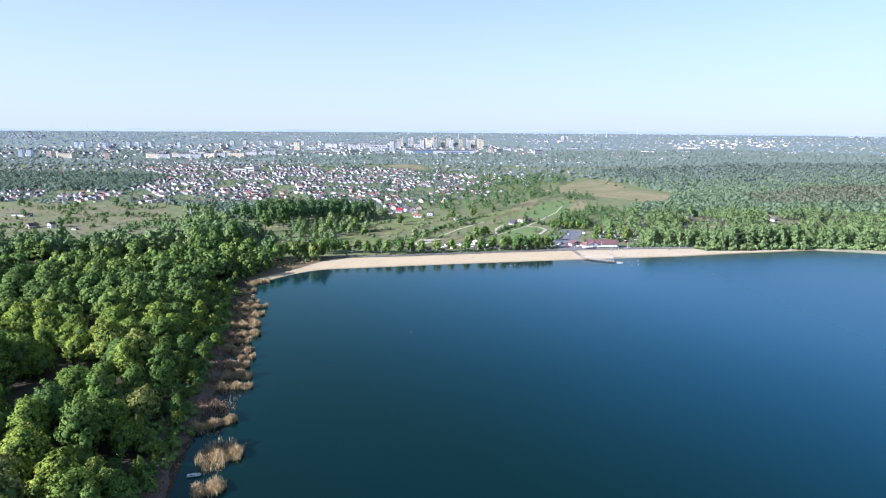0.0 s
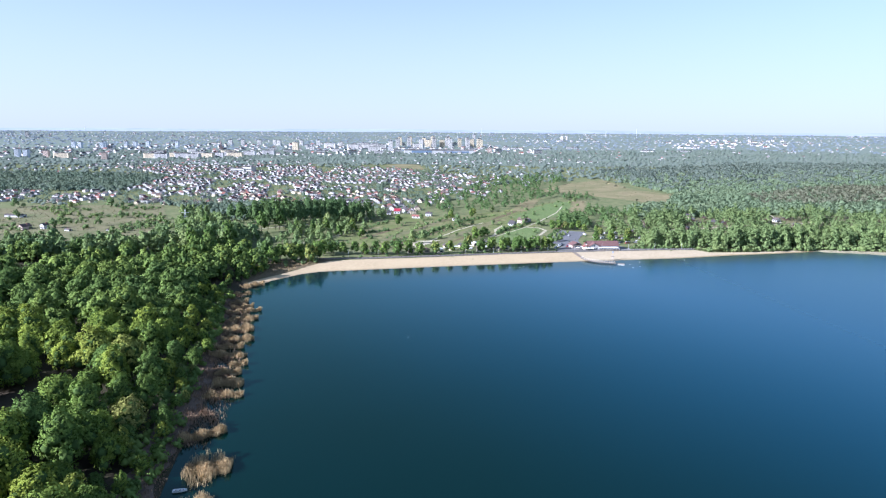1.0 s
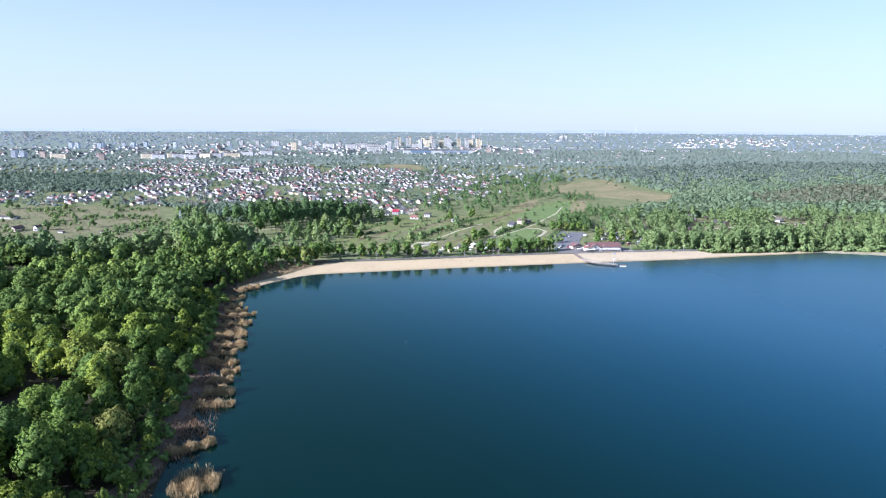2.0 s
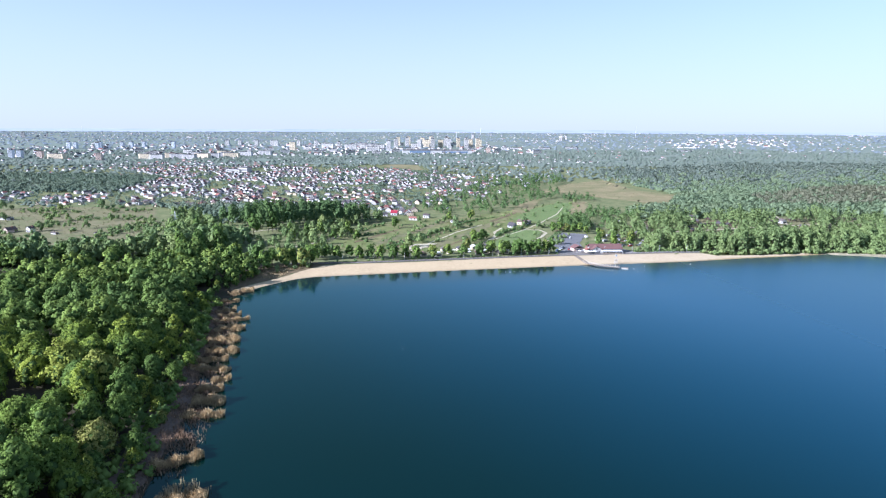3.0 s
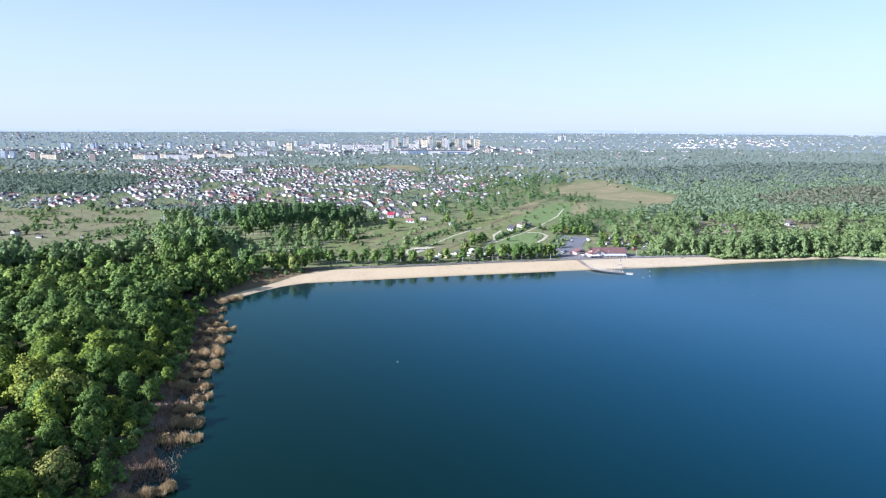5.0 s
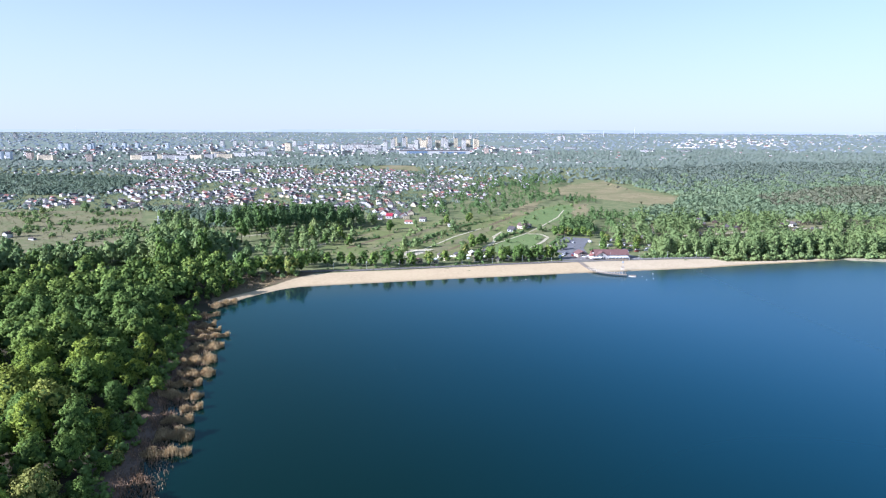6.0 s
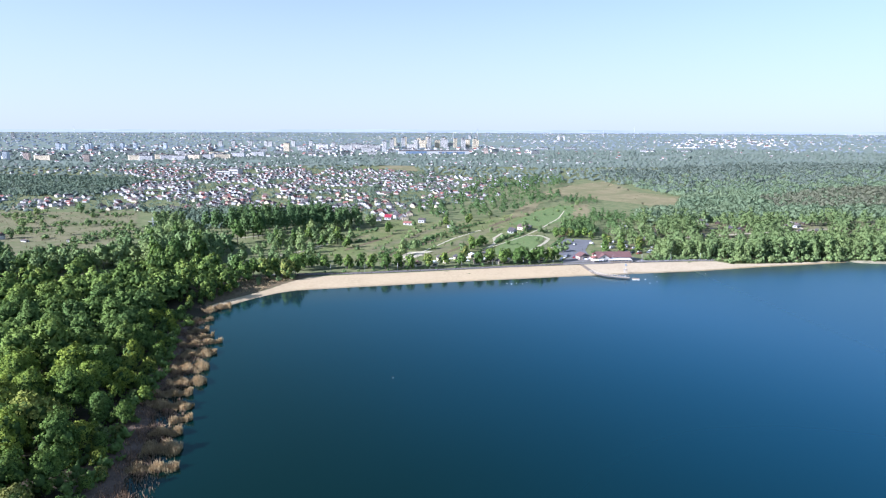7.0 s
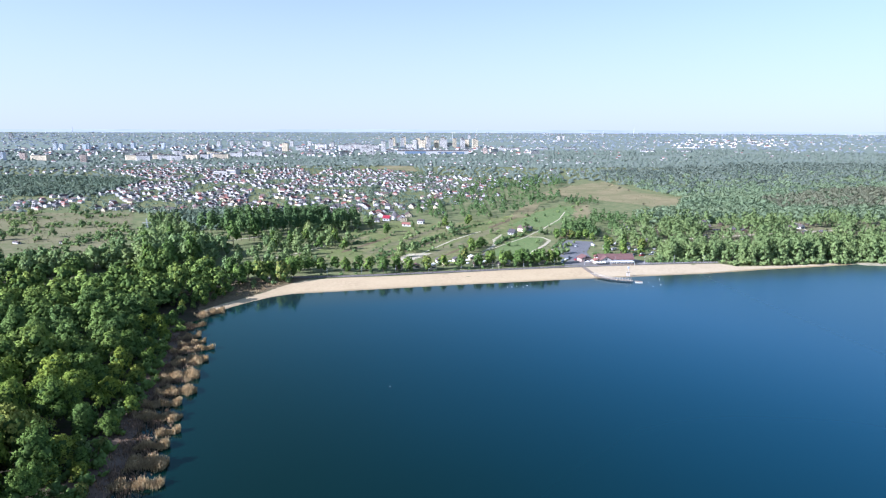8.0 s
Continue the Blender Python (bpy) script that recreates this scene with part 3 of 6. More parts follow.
def build_backdrop():
    """A rim of distant country round the plain's edge, its haze painted as emission."""
    m = bpy.data.materials.new("distant_haze_glow")
    m.use_nodes = True
    n, ln = m.node_tree.nodes, m.node_tree.links
    n.remove(n["Principled BSDF"])
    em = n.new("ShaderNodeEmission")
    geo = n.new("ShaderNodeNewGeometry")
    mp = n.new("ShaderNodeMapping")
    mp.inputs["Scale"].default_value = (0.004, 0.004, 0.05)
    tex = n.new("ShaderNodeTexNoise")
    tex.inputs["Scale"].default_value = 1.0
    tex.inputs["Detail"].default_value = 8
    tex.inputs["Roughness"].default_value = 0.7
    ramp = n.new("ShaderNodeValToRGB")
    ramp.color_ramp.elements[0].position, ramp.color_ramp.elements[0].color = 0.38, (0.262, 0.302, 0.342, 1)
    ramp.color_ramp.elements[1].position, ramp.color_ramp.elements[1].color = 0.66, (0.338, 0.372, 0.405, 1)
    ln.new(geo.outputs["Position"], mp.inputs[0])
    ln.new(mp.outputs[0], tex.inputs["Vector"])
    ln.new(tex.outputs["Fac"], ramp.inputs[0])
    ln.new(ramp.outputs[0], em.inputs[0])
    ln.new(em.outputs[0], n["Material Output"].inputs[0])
    k = 240
    a = np.linspace(0, 2 * math.pi, k, endpoint=False)
    rng = np.random.default_rng(5)
    top = 96 + 3.0 * np.sin(a * 5 + 1.0) + 2.0 * np.sin(a * 17) + rng.normal(0, 0.8, k)
    x, y = 4880 * np.cos(a), 4880 * np.sin(a)
    v = np.concatenate([np.stack([x, y, np.full(k, -20.0)], -1), np.stack([x, y, top], -1)])
    i = np.arange(k)
    j = (i + 1) % k
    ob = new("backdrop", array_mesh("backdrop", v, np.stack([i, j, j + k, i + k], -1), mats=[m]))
    tagged(ob, "backdrop ring of hills along the horizon, haze painted as glow", "horizon", kind="structure")


build_backdrop()


# ---------------------------------------------------------------- trees
def icosphere(level):
    bm = bmesh.new()
    bmesh.ops.create_icosphere(bm, subdivisions=level, radius=1.0)
    v = np.array([p.co[:] for p in bm.verts])
    f = np.array([[q.index for q in p.verts] for p in bm.faces])
    bm.free()
    return v, f


OCTA = (np.array([(1, 0, 0), (-1, 0, 0), (0, 1, 0), (0, -1, 0), (0, 0, 1), (0, 0, -1)], float),
        np.array([(0, 2, 4), (2, 1, 4), (1, 3, 4), (3, 0, 4), (2, 0, 5), (1, 2, 5), (3, 1, 5), (0, 3, 5)]))
ICO = {0: OCTA, 1: icosphere(1), 2: icosphere(2)}


def unit(v):
    return v / np.maximum(np.linalg.norm(v, axis=1), 1e-6)[:, None]


def crown_lobes(rng, tall, wide, n, base, r):
    """The boughs of a crown: rounded masses from base to the top, as rows of x, y, z, radius."""
    lobes = [(0.0, 0.0, tall - wide * r[1] * 0.9, wide * r[1])]
    for i in range(n - 1):
        k = (i + 0.5) / (n - 1)
        z = base + (tall - base) * (0.16 + 0.64 * k + rng.uniform(-0.08, 0.10))
        spread = wide * (0.46 - 0.26 * k) * rng.uniform(0.6, 1.1)
        a = i * 2.4 + rng.uniform(-0.5, 0.5)
        lobes.append((spread * math.cos(a), spread * math.sin(a), z, wide * rng.uniform(*r) * (1.08 - 0.25 * k)))
    return np.array(lobes)


def sprays(rng, lobes, per, small=(0.20, 0.34)):
    """Smaller masses over the outside of each bough, with the number of the bough."""
    if not per:
        return lobes, np.arange(len(lobes))
    of = np.repeat(np.arange(len(lobes)), per)
    u = rng.normal(size=(len(of), 3))
    u[:, 2] = np.abs(u[:, 2]) * rng.choice([1, 1, 1, -0.6], len(of))
    u = unit(u)
    c = lobes[of]
    p = c[:, :3] + u * c[:, 3:] * rng.uniform(0.78, 1.12, (len(of), 1))
    return np.column_stack([p, c[:, 3] * rng.uniform(*small, len(of))]), of


def leaf_cards(rng, lobes, per_bough, n, size, loose, stray, lift):
    """Small folded leaf sprays on the crown's outside: vertices, quads and shading directions that round off each mass."""
    small, of = sprays(rng, lobes, per_bough)
    i = np.sort(rng.choice(len(small), n * 3, p=small[:, 3] ** 2 / (small[:, 3] ** 2).sum()))
    u = unit(rng.normal(size=(len(i), 3)))
    far = np.where(rng.random(len(i)) > stray, rng.uniform(0.7, 1.08, len(i)), rng.uniform(1.05, 1.45, len(i)))
    p = small[i, :3] + u * (small[i, 3] * far)[:, None]
    depth = (np.linalg.norm(p[:, None] - lobes[None, :, :3], axis=2) / lobes[None, :, 3]).min(1)
    ok = np.flatnonzero((depth > 0.72) & (u[:, 2] > -0.5))
    ok = np.sort(rng.permutation(ok)[:n])
    p, u, i = p[ok], u[ok], i[ok]
    n = len(p)
    bough = unit(p - lobes[of[i], :3])
    whole = unit(p - np.array([0, 0, lobes[:, 2].mean()]))
    soft = unit(0.42 * u + 0.55 * bough + 0.72 * whole + np.array([0, 0, lift]) + rng.normal(0, 0.16, u.shape))
    g = unit(soft + rng.normal(0, loose, u.shape))
    s = unit(np.cross(g, rng.normal(size=g.shape)))
    t = np.cross(g, s)
    half = size * rng.uniform(0.55, 1.2, (n, 1))
    fold = g * half * 0.3
    v = np.stack([p - s * half - fold, p - t * half * 0.7 + fold, p + s * half - fold, p + t * half * 0.7 + fold], 1).reshape(-1, 3)
    return v, np.arange(n * 4).reshape(-1, 4), np.repeat(soft, 4, axis=0)


def heart(rng, lobes, level, k, lift):
    """The closed inside of each bough."""
    V, F = ICO[level]
    vs, fs, ns, o = [], [], [], 0
    for x, y, z, r in lobes:
        vs.append(V * r * k * rng.uniform(0.85, 1.12, (len(V), 1)) + (x, y, z))
        fs.append(F + o)
        ns.append(unit(V + (0, 0, lift)))
        o += len(V)
    return np.concatenate(vs), np.concatenate(fs), np.concatenate(ns)


def trunk_bmesh(rng, tall, lobes, girth, limbs=5):
    bm = bmesh.new()
    bend = Vector((rng.uniform(-0.3, 0.3), rng.uniform(-0.3, 0.3), tall * 0.45))
    rod(bm, (0, 0, -0.4), bend, girth, girth * 0.7, 7)
    rod(bm, bend, (bend.x * 1.5, bend.y * 1.5, tall * 0.85), girth * 0.7, girth * 0.2, 6)
    for c in lobes[1:limbs + 1]:
        a = Vector((bend.x * 0.9, bend.y * 0.9, min(c[2] * 0.62, tall * 0.6)))
        rod(bm, a, (c[0], c[1], c[2]), girth * 0.38, girth * 0.10, 5)
    return bm


def tree_kind(seed, tall, wide, n, base, leaves, size, leaf="leaf", level=0, r=(0.18, 0.30), core=0.8, loose=0.4, stray=0.15, rise=1.2, per=0, lift=0.1):
    """A kind of tree: n boughs, each with per smaller masses, and leaf sprays of a given size over them."""
    rng = np.random.default_rng(seed)
    lobes = crown_lobes(rng, tall / rise, wide, n, base / rise, r)
    lv, lq, ln = leaf_cards(rng, lobes, per, leaves, size, loose, stray, lift)
    hv, hf, hn = heart(rng, lobes, level, core, lift)
    for v in (lobes, lv, hv):
        v[:, 2] *= rise
    return dict(lobes=lobes, lv=lv, lq=lq, ln=ln, hv=hv, hf=hf, hn=hn, tall=tall, wide=wide, seed=seed, leaf=leaf, base=base)


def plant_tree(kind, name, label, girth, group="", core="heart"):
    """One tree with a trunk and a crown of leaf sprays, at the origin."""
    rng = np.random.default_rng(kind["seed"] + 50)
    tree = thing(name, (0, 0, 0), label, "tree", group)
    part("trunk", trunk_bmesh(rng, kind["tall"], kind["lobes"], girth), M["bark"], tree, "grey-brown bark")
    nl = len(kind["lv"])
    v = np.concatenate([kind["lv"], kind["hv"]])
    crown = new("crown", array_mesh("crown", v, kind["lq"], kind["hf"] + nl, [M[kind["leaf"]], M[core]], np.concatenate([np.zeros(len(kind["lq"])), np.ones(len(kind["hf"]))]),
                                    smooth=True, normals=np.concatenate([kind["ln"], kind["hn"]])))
    crown.parent = tree
    return tree


def wood_stuff(name, places, kinds, label, category="trees", mats=("leaf_wood", "leaf_wood"), trunks=True, seed=0):
    """Very many trees as one mesh: places are rows of x, y, ground height, size factor."""
    rng = np.random.default_rng(seed)
    vs, qs, ts, ns, tone, sq, st, o = [], [], [], [], [], [], [], 0
    post = np.array([(-0.2, -0.2, -0.5), (0.2, -0.2, -0.5), (0.2, 0.2, -0.5), (-0.2, 0.2, -0.5), (-0.08, -0.08, 1), (0.08, -0.08, 1), (0.08, 0.08, 1), (-0.08, 0.08, 1)])
    post_q = np.array([(0, 1, 5, 4), (1, 2, 6, 5), (2, 3, 7, 6), (3, 0, 4, 7)])
    post_n = unit(post * (1, 1, 0))
    for x, y, z, k in places:
        t = kinds[rng.integers(len(kinds))]
        a = rng.uniform(0, 2 * math.pi)
        c, s = math.cos(a), math.sin(a)
        spin = np.array([[c, -s, 0], [s, c, 0], [0, 0, 1]]).T
        turn = spin * (k * rng.uniform(0.88, 1.15), k * rng.uniform(0.88, 1.15), k * rng.uniform(0.85, 1.15))
        pieces = [(t["lv"], t["lq"], None, t["ln"])]
        pieces.append((t["hv"], None, t["hf"], t["hn"]))
        if trunks:
            pieces.append((post * (1, 1, t["tall"] * 0.7), post_q, None, post_n))
        tn = 0.42 * rng.random() + 0.50 * min(1.0, max(0.0, 0.5 + 0.9 * noise.noise((x / 70.0, y / 70.0, seed))))
        for i, (v, q, f, d) in enumerate(pieces):
            vs.append(v @ turn + (x, y, z))
            ns.append(d @ spin)
            tone.append(np.full(len(v), tn))
            if q is not None:
                qs.append(q + o)
                sq.append(np.full(len(q), 0 if i == 0 else 2))
            if f is not None:
                ts.append(f + o)
                st.append(np.full(len(f), 1))
            o += len(v)
    if not vs:
        return None
    me = array_mesh(name, np.concatenate(vs), np.concatenate(qs), np.concatenate(ts), [M[mats[0]], M[mats[1]], M["bark"]], np.concatenate(sq + st), np.concatenate(tone),
                    smooth=True, normals=np.concatenate(ns))
    return tagged(new(name, me), label, category, kind="stuff")


def scatter(poly, step, seed, keep=1.0, avoid=()):
    """Uneven points about step apart inside poly."""
    rng = np.random.default_rng(seed)
    poly = np.asarray(poly, float)
    lo, hi = poly.min(0), poly.max(0)
    gx, gy = np.meshgrid(np.arange(lo[0], hi[0], step), np.arange(lo[1], hi[1], step * 0.87))
    gx = gx + (np.arange(gx.shape[0]) % 2)[:, None] * step * 0.5
    x = (gx + rng.uniform(-0.5, 0.5, gx.shape) * step).ravel()
    y = (gy + rng.uniform(-0.5, 0.5, gx.shape) * step).ravel()
    ok = inside(x, y, poly) & (rng.random(len(x)) < keep) & (x > -0.60 * y - 60) & (x < 0.96 * y + 50)
    for a in avoid:
        ok &= ~inside(x, y, a)
    return np.stack([x[ok], y[ok]], -1)


def off_tracks(p, room=4.0):
    ok = np.ones(len(p), bool)
    for line, wide in TRACKS:
        ok &= edge_distance(p[:, 0], p[:, 1], line, False) > wide / 2 + room
    return p[ok]


def rows(p, lo, hi, seed, sink=0.0):
    rng = np.random.default_rng(seed)
    z = height(p[:, 0], p[:, 1]) - sink
    return np.column_stack([p, z, rng.uniform(lo, hi, len(p))])


def clustered(p, size, over):
    """Keeps the points that fall into loose groups about size metres across."""
    return p[[noise.noise((x / size, y / size, 7.0)) > over for x, y in p]]


FINE = dict(level=1, core=0.66, loose=0.5, stray=0.2, rise=1.2, per=18, r=(0.24, 0.36))
NEAR = [tree_kind(11, 16, 11.0, 12, 2.4, 2150, 0.41, **FINE), tree_kind(12, 18.5, 10.0, 13, 2.8, 2150, 0.41, **FINE), tree_kind(13, 13.5, 11.4, 11, 1.8, 2050, 0.41, **FINE),
        tree_kind(14, 19, 8.6, 12, 3.0, 2050, 0.40, **FINE), tree_kind(15, 10, 6.6, 8, 1.2, 1200, 0.34, **FINE)]
WILLOW = tree_kind(21, 8.5, 7.0, 9, 1.2, 1000, 0.34, "leaf_willow", per=6)
LOOSE = dict(core=0.60, loose=0.45, stray=0.2, rise=1.15, per=12, r=(0.22, 0.33), lift=0.15)
MID = [tree_kind(31, 16, 11.4, 12, 1.6, 950, 0.60, **LOOSE), tree_kind(32, 18, 10.6, 13, 1.8, 950, 0.60, **LOOSE), tree_kind(33, 13, 11.4, 11, 1.2, 880, 0.60, **LOOSE)]
SOLID = dict(core=0.68, loose=0.4, stray=0.2, rise=1.12, per=7, r=(0.22, 0.33), lift=0.2)
MASS = [tree_kind(44, 16, 11.6, 11, 1.4, 310, 0.90, **SOLID), tree_kind(45, 18, 10.8, 12, 1.5, 310, 0.90, **SOLID), tree_kind(46, 13, 11.6, 10, 1.1, 290, 0.90, **SOLID)]
UPRIGHT = dict(SOLID, r=(0.26, 0.40), rise=1.6, lift=0.45, core=0.72)
FULL = dict(UPRIGHT, r=(0.19, 0.30), rise=1.35, core=0.62, stray=0.3, lift=0.8)
SLIM = [tree_kind(47, 17, 8.2, 13, 0.8, 270, 0.72, **FULL), tree_kind(48, 19, 7.4, 14, 1.0, 270, 0.72, **FULL), tree_kind(49, 14, 8.6, 12, 0.5, 250, 0.72, **FULL)]
BIG = [tree_kind(81, 25, 11.0, 16, 3.0, 1500, 0.58, "leaf_park", per=6, rise=1.5), tree_kind(82, 22, 12.0, 15, 2.5, 1500, 0.58, "leaf_park", per=6, rise=1.3)]
AVENUE = [tree_kind(37, 23, 8.0, 18, 6.0, 320, 0.8, **FULL), tree_kind(38, 21, 8.4, 18, 5.5, 320, 0.8, **FULL)]
CLUMP = dict(r=(0.28, 0.40), core=1.0, loose=0.3, rise=1.0, lift=0.9)
TWIGGY = dict(CLUMP, r=(0.25, 0.37), core=0.64, loose=0.6, stray=0.25, per=6, lift=1.1)
SMALL = [tree_kind(41, 15, 8.6, 6, 1.2, 130, 0.78, **TWIGGY), tree_kind(42, 12, 8.6, 5, 1.0, 120, 0.78, **TWIGGY), tree_kind(43, 17, 8.0, 6, 1.4, 130, 0.78, **TWIGGY)]
SHRUB = [tree_kind(51, 4.2, 4.4, 4, 0.3, 46, 0.5, per=4, r=(0.26, 0.40)), tree_kind(52, 3.2, 4.8, 4, 0.2, 46, 0.5, per=4, r=(0.26, 0.40))]
TUFT = [tree_kind(56, 1.3, 2.6, 2, 0.1, 9, 0.5), tree_kind(57, 0.9, 3.0, 2, 0.1, 9, 0.5)]
CANOPY = [tree_kind(91, 11, 12.4, 5, 0.8, 120, 0.82, **TWIGGY), tree_kind(92, 12, 12.0, 5, 0.8, 120, 0.82, **TWIGGY), tree_kind(93, 10, 13.0, 5, 0.8, 112, 0.82, **TWIGGY)]
FAR = [tree_kind(61, 9, 11.0, 4, 0.6, 18, 1.1, **TWIGGY), tree_kind(62, 8, 11.8, 4, 0.5, 18, 1.1, **TWIGGY), tree_kind(63, 9.5, 10.6, 4, 0.8, 18, 1.1, **TWIGGY)]
TINY = dict(CLUMP, r=(0.36, 0.50), rise=0.8, lift=1.8)
LOW = dict(TINY, rise=0.5, lift=2.0)
DOT = [tree_kind(66, 7.5, 9.5, 3, 0.3, 1, 0.8, **TINY), tree_kind(67, 6.5, 10.5, 3, 0.3, 1, 0.8, **TINY), tree_kind(68, 9, 8.5, 3, 0.3, 1, 0.8, **TINY)]
DISTANT = [tree_kind(64, 6, 13.0, 3, 0.3, 1, 0.8, **LOW), tree_kind(65, 5, 15.0, 3, 0.3, 1, 0.8, **LOW)]

RIDE = [(-340, 450), (-215, 462), (-178, 467), (-150, 484), (-136, 496), (-146, 534), (-179, 538), (-210, 528), (-245, 516), (-340, 506)]
CLEARING = [(-140, 214), (-118, 220), (-116, 245), (-134, 272), (-148, 252)]
WOOD = [(-74, 100), (-77, 185), (-84, 235), (-90, 300), (-94, 370), (-96, 420), (-88, 440), (-82, 462), (-82, 484), (-98, 512), (-118, 530), (-190, 545), (-300, 540), (-440, 515), (-330, 330), (-130, 100)]
wood = off_tracks(scatter(WOOD, 12.8, 1, 0.96, [CLEARING, RIDE]))
close = (wood[:, 1] < 318) & (wood[:, 0] > -0.62 * wood[:, 1] - 45)
near_rows = rows(wood[close], 0.84, 1.36, 2)
LOOKS = ["broad-leaved tree with a fresh green crown", "tall leafy tree with dense green foliage", "rounded bright green tree in the wood", "slender tall tree with dark green leaves",
         "young yellow-green tree at the wood's edge"]
PROTO = [plant_tree(k, "tree", lab, 0.24, "trees of the lakeside wood") for k, lab in zip(NEAR, LOOKS)]
pick = np.random.default_rng(8)
used = set()
for i, (x, y, z, k) in enumerate(near_rows[:290]):
    d = float(shore(np.array([x]), np.array([y]))[0])
    j = 4 if d < 19 and pick.random() < 0.4 else int(pick.integers(4))
    k *= min(1.0, 0.42 + 0.58 * d / 26.0)
    m = pose(x, y, z, 0, 0, pick.uniform(0, 360)) @ Matrix.Diagonal((k, k, k * pick.uniform(0.82, 1.04), 1))
    if j not in used:
        used.add(j)
        PROTO[j].matrix_basis = pose(x, y, z)
    else:
        copy_thing(PROTO[j], m)
rest = np.concatenate([near_rows[290:], rows(wood[~close], 0.92, 1.24, 3)])
rest[rest[:, 1] > 505, 3] *= 0.78
rest[:, 3] *= np.minimum(1.0, 0.15 + 0.85 * shore(rest[:, 0], rest[:, 1]) / 30.0)
rim_line = [(-72, 135), (-75, 200), (-79, 260), (-84, 310), (-91, 360), (-99, 415)]
rim = np.concatenate([resample(rim_line, 32) + np.random.default_rng(15).normal(0, 2.2, (32, 2)), resample(rim_line, 32) + np.random.default_rng(16).normal((-9.5, 0), 2.0, (32, 2)),
                      [(-95, 430), (-91, 438), (-86, 446), (-82, 454), (-79, 461), (-76, 469), (-79, 478), (-86, 471), (-91, 458), (-97, 442), (-88, 482), (-82, 466), (-92, 448)]])
for i, (x, y) in enumerate(rim):
    k = pick.uniform(0.36, 0.60) if i < 32 else pick.uniform(0.55, 0.80) if i < 64 else pick.uniform(0.34, 0.52)
    copy_thing(PROTO[(4, 2, 4, 0, 3)[i % 5]], pose(x, y, hz(x, y), 0, 0, pick.uniform(0, 360)) @ Matrix.Diagonal((k, k, k * pick.uniform(0.95, 1.15), 1)))
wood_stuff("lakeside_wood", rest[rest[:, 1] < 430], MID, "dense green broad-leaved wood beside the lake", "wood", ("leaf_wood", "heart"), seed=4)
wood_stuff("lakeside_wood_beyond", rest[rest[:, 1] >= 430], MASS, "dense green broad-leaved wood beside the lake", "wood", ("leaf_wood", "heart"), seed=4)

# ---- the other woods, hedges and lone trees
HEATH = [(-510, 800), (-450, 620), (-330, 575), (-215, 595), (-220, 700), (-272, 886), (-352, 893), (-440, 905)]
BROWN = [(300, 1040), (350, 985), (400, 905), (432, 842), (510, 965), (475, 1035), (490, 1215), (400, 1165)]
BARE = [(50, 1650), (96, 1700), (155, 1650), (160, 1495), (98, 1485)]
OPEN = [(-30, 555), (30, 545), (140, 555), (175, 540), (235, 600), (210, 640), (250, 740), (330, 880), (290, 900), (200, 810), (110, 750), (30, 770), (-5, 700)]
west = off_tracks(np.concatenate([
    scatter([(-330, 575), (-190, 556), (-175, 590), (-240, 602), (-330, 598), (-460, 598), (-460, 545), (-300, 545)], 10.0, 5, 0.3),
    scatter([(-345, 508), (-245, 520), (-180, 543), (-150, 546), (-158, 564), (-200, 566), (-345, 546)], 8.6, 105, 0.95),
    scatter([(-188, 660), (-176, 602), (-160, 556), (-112, 560), (-104, 600), (-128, 640), (-160, 715), (-212, 850), (-226, 800)], 9.5, 6, 0.93),
    scatter([(-128, 560), (-88, 508), (-62, 514), (-40, 522), (-20, 535), (-30, 590), (-60, 640), (-100, 600)], 10.0, 7, 0.55)]))
low = (west[:, 1] > 690) | ((west[:, 0] < -200) & (west[:, 1] > 566)) | (west[:, 0] > -100)
wood_stuff("western_wood", np.concatenate([rows(west[low], 0.40, 0.68, 6), rows(west[~low], 0.72, 1.15, 16)]), MASS, "mixed green wood behind the lakeside trees", "wood", ("leaf_west", "leaf_west"), seed=7)
row_a, row_b = resample([(-102, 662), (-55, 688), (-20, 708), (6, 730)], 17), resample([(-118, 680), (-70, 706), (-34, 727), (-10, 748)], 17)
tall = np.concatenate([row_a, row_b, row_b + (-16, 14), row_b + (-30, 30)])
wood_stuff("poplar_avenue", rows(tall + np.random.default_rng(1).normal(0, 1.2, tall.shape), 0.95, 1.2, 8), AVENUE, "avenue of tall dark green trees", "trees", ("leaf_avenue", "leaf_avenue"), seed=9)
belt = scatter([(-95, 640), (-20, 600), (-5, 690), (30, 765), (-10, 790), (-60, 720)], 11.0, 9, 0.42)
wood_stuff("roadside_trees", rows(off_tracks(belt), 0.55, 0.95, 10), MASS, "loose green trees beside the track", "trees", ("leaf_west", "leaf_west"), seed=11)

shore_wood = scatter([(247, 526), (298, 522), (306, 513), (345, 510), (412, 513), (436, 508), (460, 500), (500, 489), (620, 458), (760, 425), (760, 545), (560, 560), (430, 552), (330, 545), (262, 548)], 5.4, 12, 0.95)
wood_stuff("eastern_shore_wood", rows(shore_wood[np.arange(len(shore_wood)) % 3 > 0], 0.72, 1.06, 13), SLIM, "dense wood of tall trees along the far shore", "wood", ("leaf_mid", "leaf_mid"), seed=14)
GARDEN = [(242, 590), (262, 560), (290, 556), (300, 600), (360, 640), (420, 720), (330, 730), (290, 700)]
